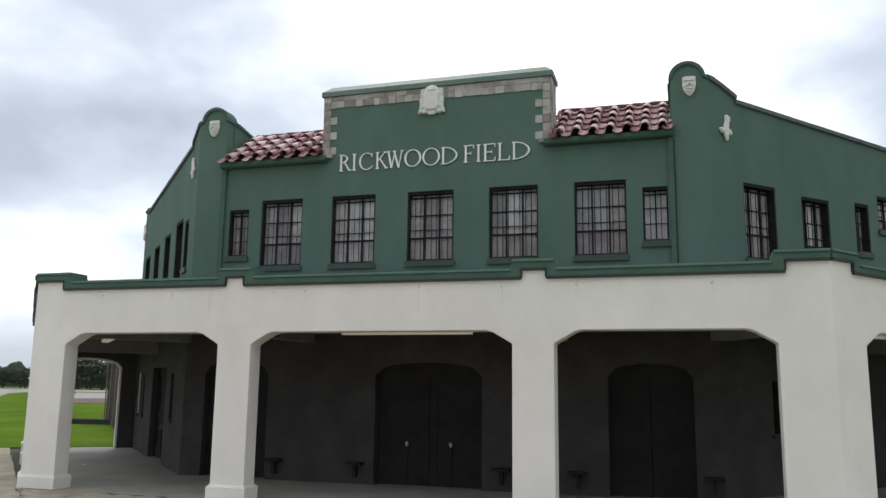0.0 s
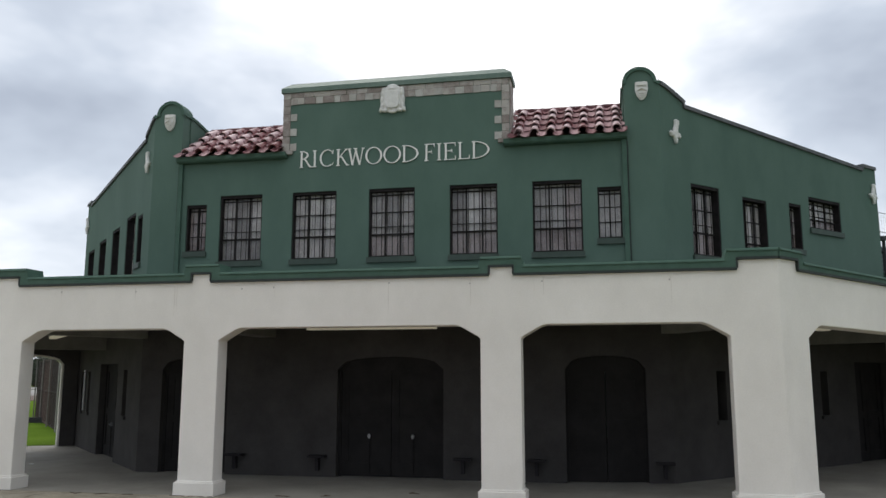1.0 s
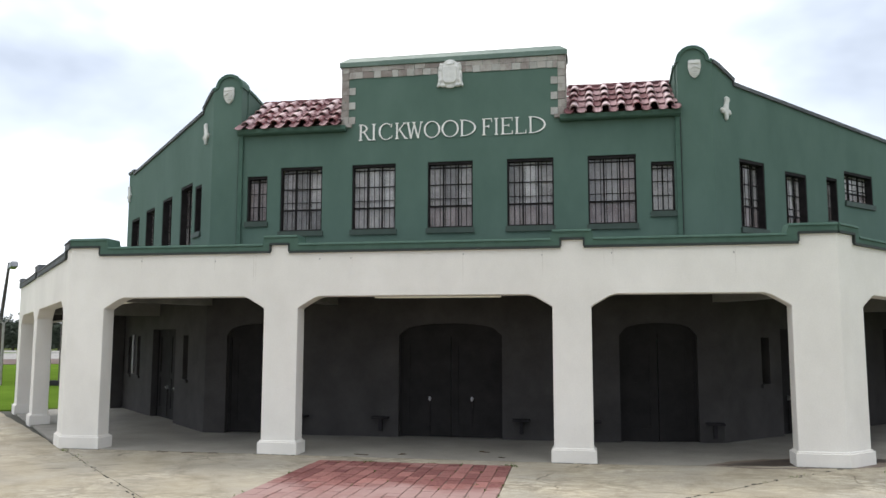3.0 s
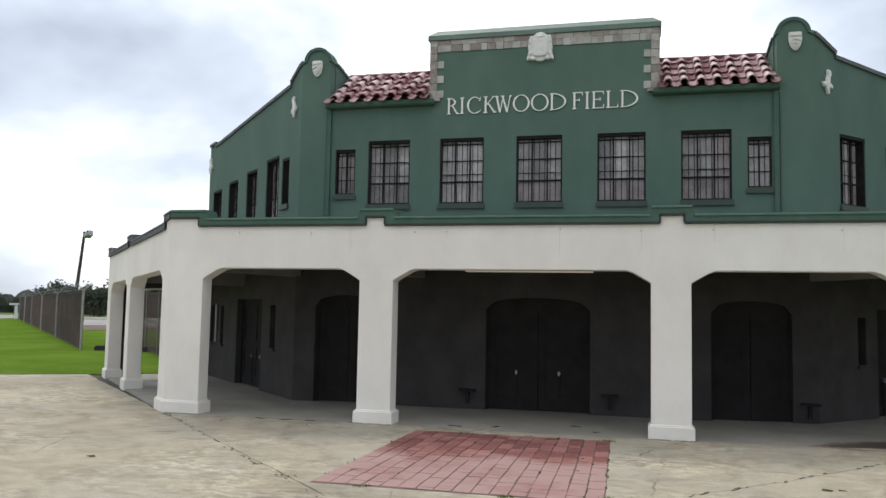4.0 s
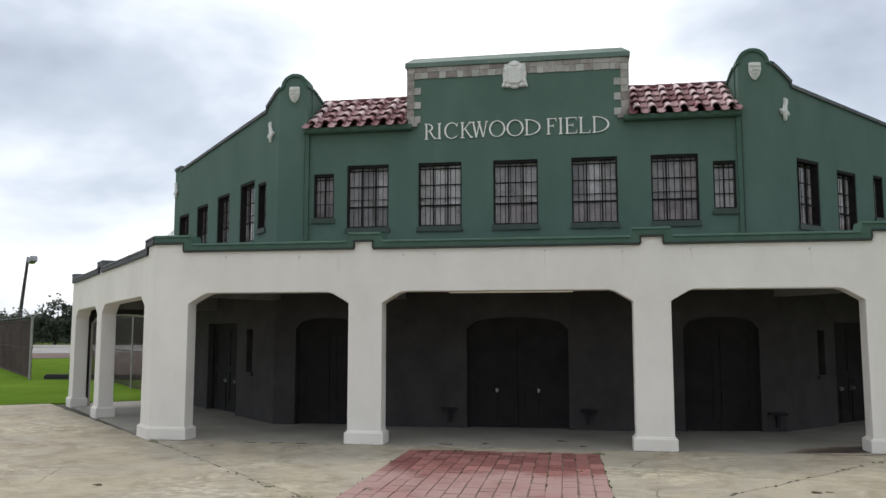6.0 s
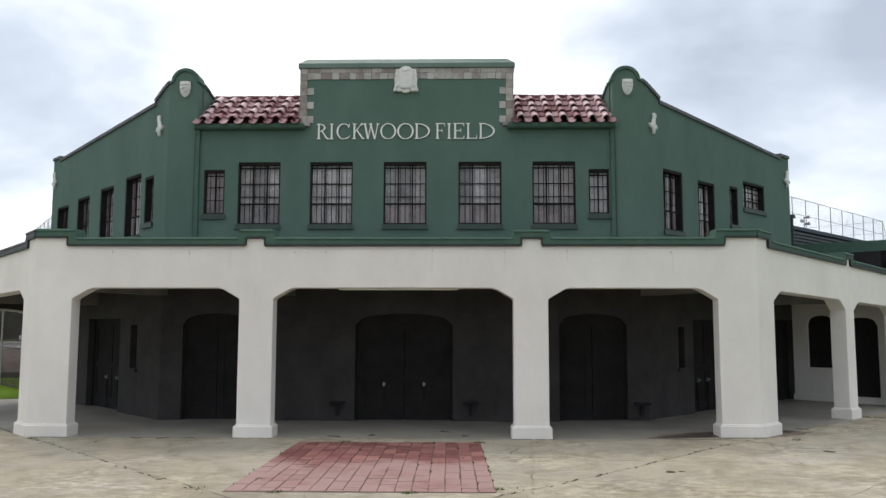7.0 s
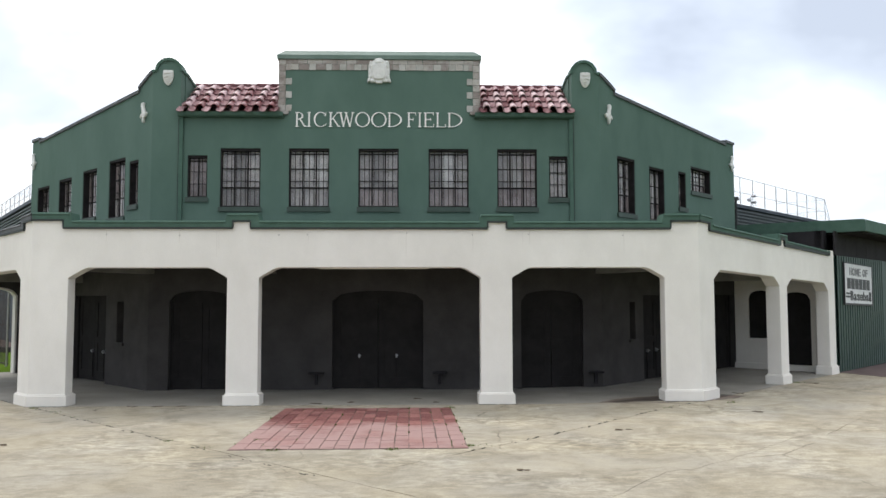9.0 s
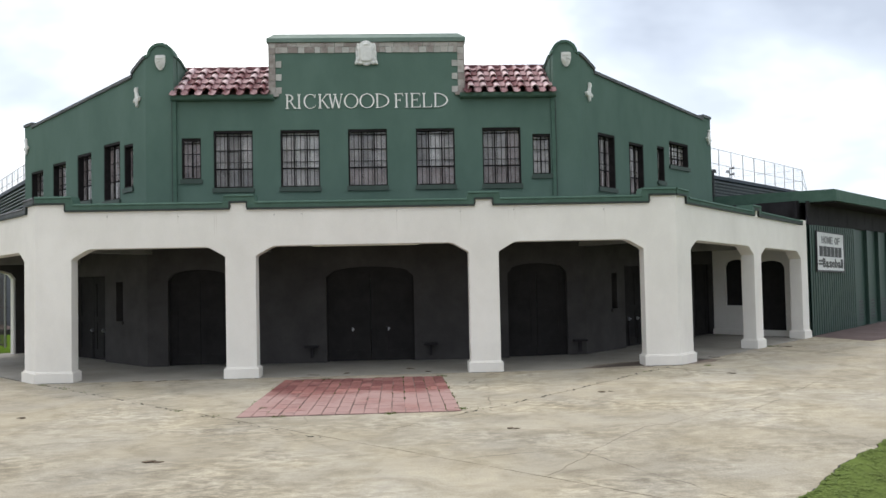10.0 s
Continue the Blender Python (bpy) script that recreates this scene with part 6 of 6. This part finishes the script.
# clipped hedge behind the road
hedge_rnd = random.Random(44)
verts, faces = [], []
for _ in range(9000):
    u, z = hedge_rnd.random(), 3.7 * math.sqrt(hedge_rnd.random())
    s = Vector((u * 44, 0, 0))
    p = Vector((-86 + 50 * u + hedge_rnd.gauss(0, 0.4), 91.6 + 15 * u + hedge_rnd.gauss(0, 0.4), z * (1 + 0.10 * noise.noise(s * 0.7) + 0.06 * noise.noise(s * 2.9))))
    r1, r2 = (Vector((hedge_rnd.gauss(0, 1), hedge_rnd.gauss(0, 1), hedge_rnd.gauss(0, 1))).normalized() * 0.24 for _ in range(2))
    k = len(verts)
    verts += [p + r1, p + r2, p - r1, p - r2]
    faces.append((k, k + 1, k + 2, k + 3))
me = bpy.data.meshes.new("hedge")
me.from_pydata([tuple(v) for v in verts], [], faces)
me.materials.append(LEAF)
tagged(new("hedge", me), "dark dense hedge along the far road", "hedge", kind="stuff")
bm = bmesh.new()
rnd = random.Random(8)
for k in range(90):
    x = -170 + 200 * k / 89
    blob(bm, x, 122 + rnd.uniform(-4, 4), 0, rnd.uniform(2.5, 5), 3, rnd.uniform(2.5, 5.2))
for v in bm.verts:
    v.co += Vector((noise.noise(v.co * 0.9), noise.noise(v.co * 0.9 + Vector((9, 3, 1))), noise.noise(v.co * 1.1 + Vector((1, 7, 2))))) * 0.9
tagged(part("far_wood", bm, LEAF), "dark continuous wood along the horizon", "trees", kind="stuff")

# ---- small things on the ground ----


def blades(name, spots, label, height=(0.04, 0.11)):
    rnd = random.Random(len(spots))
    verts, faces = [], []
    for x, y, z in spots:
        a, h = rnd.uniform(0, 6.283), rnd.uniform(*height)
        dx, dy = math.cos(a) * 0.006, math.sin(a) * 0.006
        bx, by = rnd.gauss(0, 0.35) * h, rnd.gauss(0, 0.35) * h
        n = len(verts)
        verts += [(x - dx, y - dy, z), (x + dx, y + dy, z), (x + bx * 0.4 + dx * 0.7, y + by * 0.4 + dy * 0.7, z + h * 0.6), (x + bx * 0.4 - dx * 0.7, y + by * 0.4 - dy * 0.7, z + h * 0.6), (x + bx, y + by, z + h)]
        faces += [(n, n + 1, n + 2, n + 3), (n + 3, n + 2, n + 4)]
    me = bpy.data.meshes.new(name)
    me.from_pydata(verts, [], faces)
    me.materials.append(BLADE)
    return tagged(new(name, me), label, "grass", kind="stuff")


def ground_leaves(name, spots, label, size=(0.008, 0.022)):
    """Small leaves lying nearly flat, close over the soil."""
    rnd = random.Random(len(spots) + 1)
    verts, faces = [], []
    for x, y, z in spots:
        a, r = rnd.uniform(0, 6.283), rnd.uniform(*size)
        u, w = Vector((math.cos(a), math.sin(a), rnd.uniform(-0.25, 0.35))) * r, Vector((-math.sin(a), math.cos(a), rnd.uniform(-0.25, 0.25))) * r * 0.5
        p = Vector((x, y, z + rnd.uniform(0.004, 0.018)))
        n = len(verts)
        verts += [tuple(p - u), tuple(p + w), tuple(p + u), tuple(p - w)]
        faces.append((n, n + 3, n + 2, n + 1))
    me = bpy.data.meshes.new(name)
    me.from_pydata(verts, [], faces)
    me.materials.append(BLADE)
    return tagged(new(name, me), label, "grass", kind="stuff")


rnd = random.Random(4)
spots = []
while len(spots) < 26000:
    u, w = rnd.uniform(-1, 9), rnd.random() ** 1.6 * 5.0
    s = Vector((u, 5, 0))
    edge = 13.66 + 0.12 * noise.noise(s * 1.1) + 0.08 * noise.noise(s * 3.7) + 0.05 * noise.noise(s * 11)
    # u runs along the edge, w across the verge
    x, y = (edge + w) / 2 + u - 2.6, -(edge + w) / 2 + u - 2.6
    if noise.noise(Vector((x * 2.6, y * 2.6, 0))) > -0.3:
        spots.append((x, y, 0.012 + rise(x)))
ground_leaves("verge_grass", spots, "short uneven grass and clover along the concrete edge")
spots = []
for _ in range(2500):
    u, w = rnd.uniform(-4, 22), rnd.random() ** 2 * 2.5
    x, y = -8.9 - u * 0.857 - w * 0.5, 8.6 - u * 0.515 + w * 0.85
    spots.append((x, y, 0.01))
ground_leaves("lawn_edge_grass", spots, "short grass along the edge of the lawn", (0.015, 0.035))
# weeds in the joints and round the bricks
spots = []
for cx, cy, n, sp in ((1.53, -0.52, 60, 0.05), (-0.72, -0.57, 60, 0.07), (0.31, -0.55, 30, 0.04), (1.66, -4.4, 50, 0.06), (0.62, -4.66, 40, 0.05), (-1.0, -4.66, 20, 0.04), (1.25, -3.05, 12, 0.025), (1.24, -2.2, 12, 0.025), (1.42, -1.5, 10, 0.02), (-1.3, -3.9, 10, 0.02), (-2.6, -3.9, 20, 0.04), (6.9, -0.3, 20, 0.05), (9.9, 3.3, 40, 0.1), (-6.2, -0.3, 20, 0.05), (-0.9, -4.62, 12, 0.03)):
    spots += [(cx + rnd.gauss(0, sp), cy + rnd.gauss(0, sp * 0.6), rise(cx)) for _ in range(n)]
joint_rnd = random.Random(77)
for _ in range(40):
    i, v = joint_rnd.randrange(0, 17), joint_rnd.random()
    if joint_rnd.random() < 0.35:
        i = joint_rnd.choice((12, 14, 15, 16, 0))
    cx, cy = -1.575 + 0.07 * v + (3.215 - 0.165 * v) * i / 16, -4.605 + 4.07 * v
    spots += [(cx + joint_rnd.gauss(0, 0.009), cy + joint_rnd.gauss(0, 0.022), 0.004) for _ in range(joint_rnd.randrange(3, 9))]
for u in np.arange(0.1, 8.6, 0.33):
    if joint_rnd.random() < 0.3:
        for sg in ((-1,) if u > 8.0 else (-1, 1)):
            cx, cy = sg * (6.45 - u * 0.712), -u * 0.702
            spots += [(cx + joint_rnd.gauss(0, 0.05), cy + joint_rnd.gauss(0, 0.045), rise(cx)) for _ in range(joint_rnd.randrange(2, 9))]
blades("joint_weeds", spots, "small green weeds in the joints of bricks and concrete", (0.012, 0.036))
dirt_rnd = random.Random(31)
bm = bmesh.new()
for sgn in (-1, 1):
    for _ in range(150):
        u = dirt_rnd.uniform(0.05, 9.0 if sgn < 0 else 7.0)
        x, y = sgn * (AX - u * 0.7071), -u * 0.7071
        if dirt_rnd.random() < 0.25 + 0.75 * max(0, noise.noise(Vector((u * 1.7, sgn, 0)))):
            x, y = x + dirt_rnd.gauss(0, 0.02), y + dirt_rnd.gauss(0, 0.02)
            r0 = dirt_rnd.uniform(0.008, 0.032)
            turn = radians(45 * sgn)
            ring = []
            for i in range(6):
                a = i * 1.047
                p, q = r0 * 1.8 * math.cos(a) * dirt_rnd.uniform(0.6, 1.2), r0 * 0.5 * math.sin(a) * dirt_rnd.uniform(0.6, 1.2)
                ring.append((x + p * math.cos(turn) - q * math.sin(turn), y + p * math.sin(turn) + q * math.cos(turn)))
            slab(bm, ring, rise(x) - 0.004, rise(x) + 0.005)
# and round the feet of the piers
for x0, x1 in ((-6.5, -5.7), (-2.8, -2.06), (2.1, 2.83), (5.7, 6.5)):
    for _ in range(26):
        x, y = dirt_rnd.uniform(x0, x1), -0.05 - abs(dirt_rnd.gauss(0, 0.012))
        r0 = dirt_rnd.uniform(0.006, 0.022)
        ring = [(x + r0 * 2 * math.cos(i * 1.047) * dirt_rnd.uniform(0.6, 1.2), y + r0 * 0.6 * math.sin(i * 1.047)) for i in range(6)]
        slab(bm, ring, rise(x) - 0.004, rise(x) + 0.006)
tagged(part("joint_dirt", bm, GAP), "dark grit gathered along the slab joints", "dirt", kind="stuff")
# scraps of dry leaf on the concrete
LEAF_SPOTS = [(-4.4, -0.15, 0.05), (-3.95, -0.12, 0.06), (-3.5, -0.1, 0.05), (-1.1, 0.2, 0.06), (-0.4, 0.35, 0.05), (0.9, 0.9, 0.06), (1.3, 0.3, 0.04), (-1.9, -7.3, 0.07), (-4.8, -4.1, 0.05), (4.1, -3.2, 0.06), (6.9, -1.6, 0.06), (7.6, 1.2, 0.05), (10.2, 3.1, 0.09), (-7.6, -3.0, 0.05), (2.2, -6.0, 0.05)]
for x, y, r0 in LEAF_SPOTS:
    bm = bmesh.new()
    for k in range(3):
        cx, cy = x + rnd.gauss(0, r0), y + rnd.gauss(0, r0 * 0.5)
        a = rnd.uniform(0, 6.28)
        ring = [(cx + r0 * math.cos(a + t) * (1 if i % 2 else 0.6), cy + r0 * math.sin(a + t) * 0.6) for i, t in enumerate(np.linspace(0, 6.28, 8)[:-1])]
        slab(bm, ring, rise(x) + 0.001 + 0.004 * k, rise(x) + 0.006 + 0.004 * k)
    tagged(part("leaf_litter", bm, LITTER), "scrap of dry brown leaves on the concrete", "leaves", "leaf scraps on the forecourt")

# a scrap of white paper on the arcade floor
LIT_X, LIT_Y = -8.08, 3.44
bm = bmesh.new()
slab(bm, [(LIT_X - 0.05, LIT_Y - 0.03), (LIT_X + 0.04, LIT_Y - 0.045), (LIT_X + 0.06, LIT_Y + 0.02), (LIT_X, LIT_Y + 0.05), (LIT_X - 0.045, LIT_Y + 0.03)], 0.001, 0.006)
for v in bm.verts:
    v.co.z += 0.012 * abs(noise.noise(v.co * 23))
tagged(part("paper_scrap", bm, BOARD), "crumpled scrap of white paper on the floor", "paper")

# ---- brick panel in the forecourt ----
patio = empty("brick_paving", (0.03, -2.6, 0), "panel of weathered red paving bricks set into the concrete", "paving", kind="structure")
bm = bmesh.new()
slab(bm, [(-1.585, -4.63), (1.645, -4.6), (1.55, -0.5), (-1.51, -0.56)], -0.002, 0.004)
part("bed", bm, BED, patio)
bm = bmesh.new()
slab(bm, [(-0.5, -0.5), (0.5, -0.5), (0.5, 0.5), (-0.5, 0.5)], 0.0, 0.008)
for v in bm.verts:
    if v.co.z > 0.004:
        v.co.x *= 0.985
        v.co.y *= 0.985
bm_me = mesh_of("brick", bm, BRICK)
rnd = random.Random(9)
COLS, ROWS_N = 16, 10
for i in range(COLS):
    shift = 0.5 if (i // 2) % 2 else 0.0
    for k in range(ROWS_N + (1 if shift else 0)):
        v0, v1 = max(0.0, (k - shift) / ROWS_N), min(1.0, (k + 1 - shift) / ROWS_N)
        cuts = [(v0, v1)] if rnd.random() < 0.65 else [(v0, (v0 + v1) / 2), ((v0 + v1) / 2, v1)]
        for c0, c1 in cuts:
            u0, u1 = i / COLS, (i + 1) / COLS
            v = (c0 + c1) / 2
            left, right = -1.575 + 0.07 * v, 1.64 - 0.095 * v
            x = left + (right - left) * (u0 + u1) / 2
            y = -4.605 + 4.07 * v
            w, d = (right - left) / COLS - rnd.uniform(0.006, 0.02), 4.07 * (c1 - c0) - rnd.uniform(0.006, 0.016)
            share("brick", bm_me, patio, pose(x + rnd.uniform(-0.006, 0.006), y, 0.004 + rnd.uniform(0, 0.004), rnd.uniform(-0.5, 0.5), rnd.uniform(-0.8, 0.8), rnd.uniform(-0.8, 0.8)) @ Matrix.Diagonal((w, d, 1, 1)))
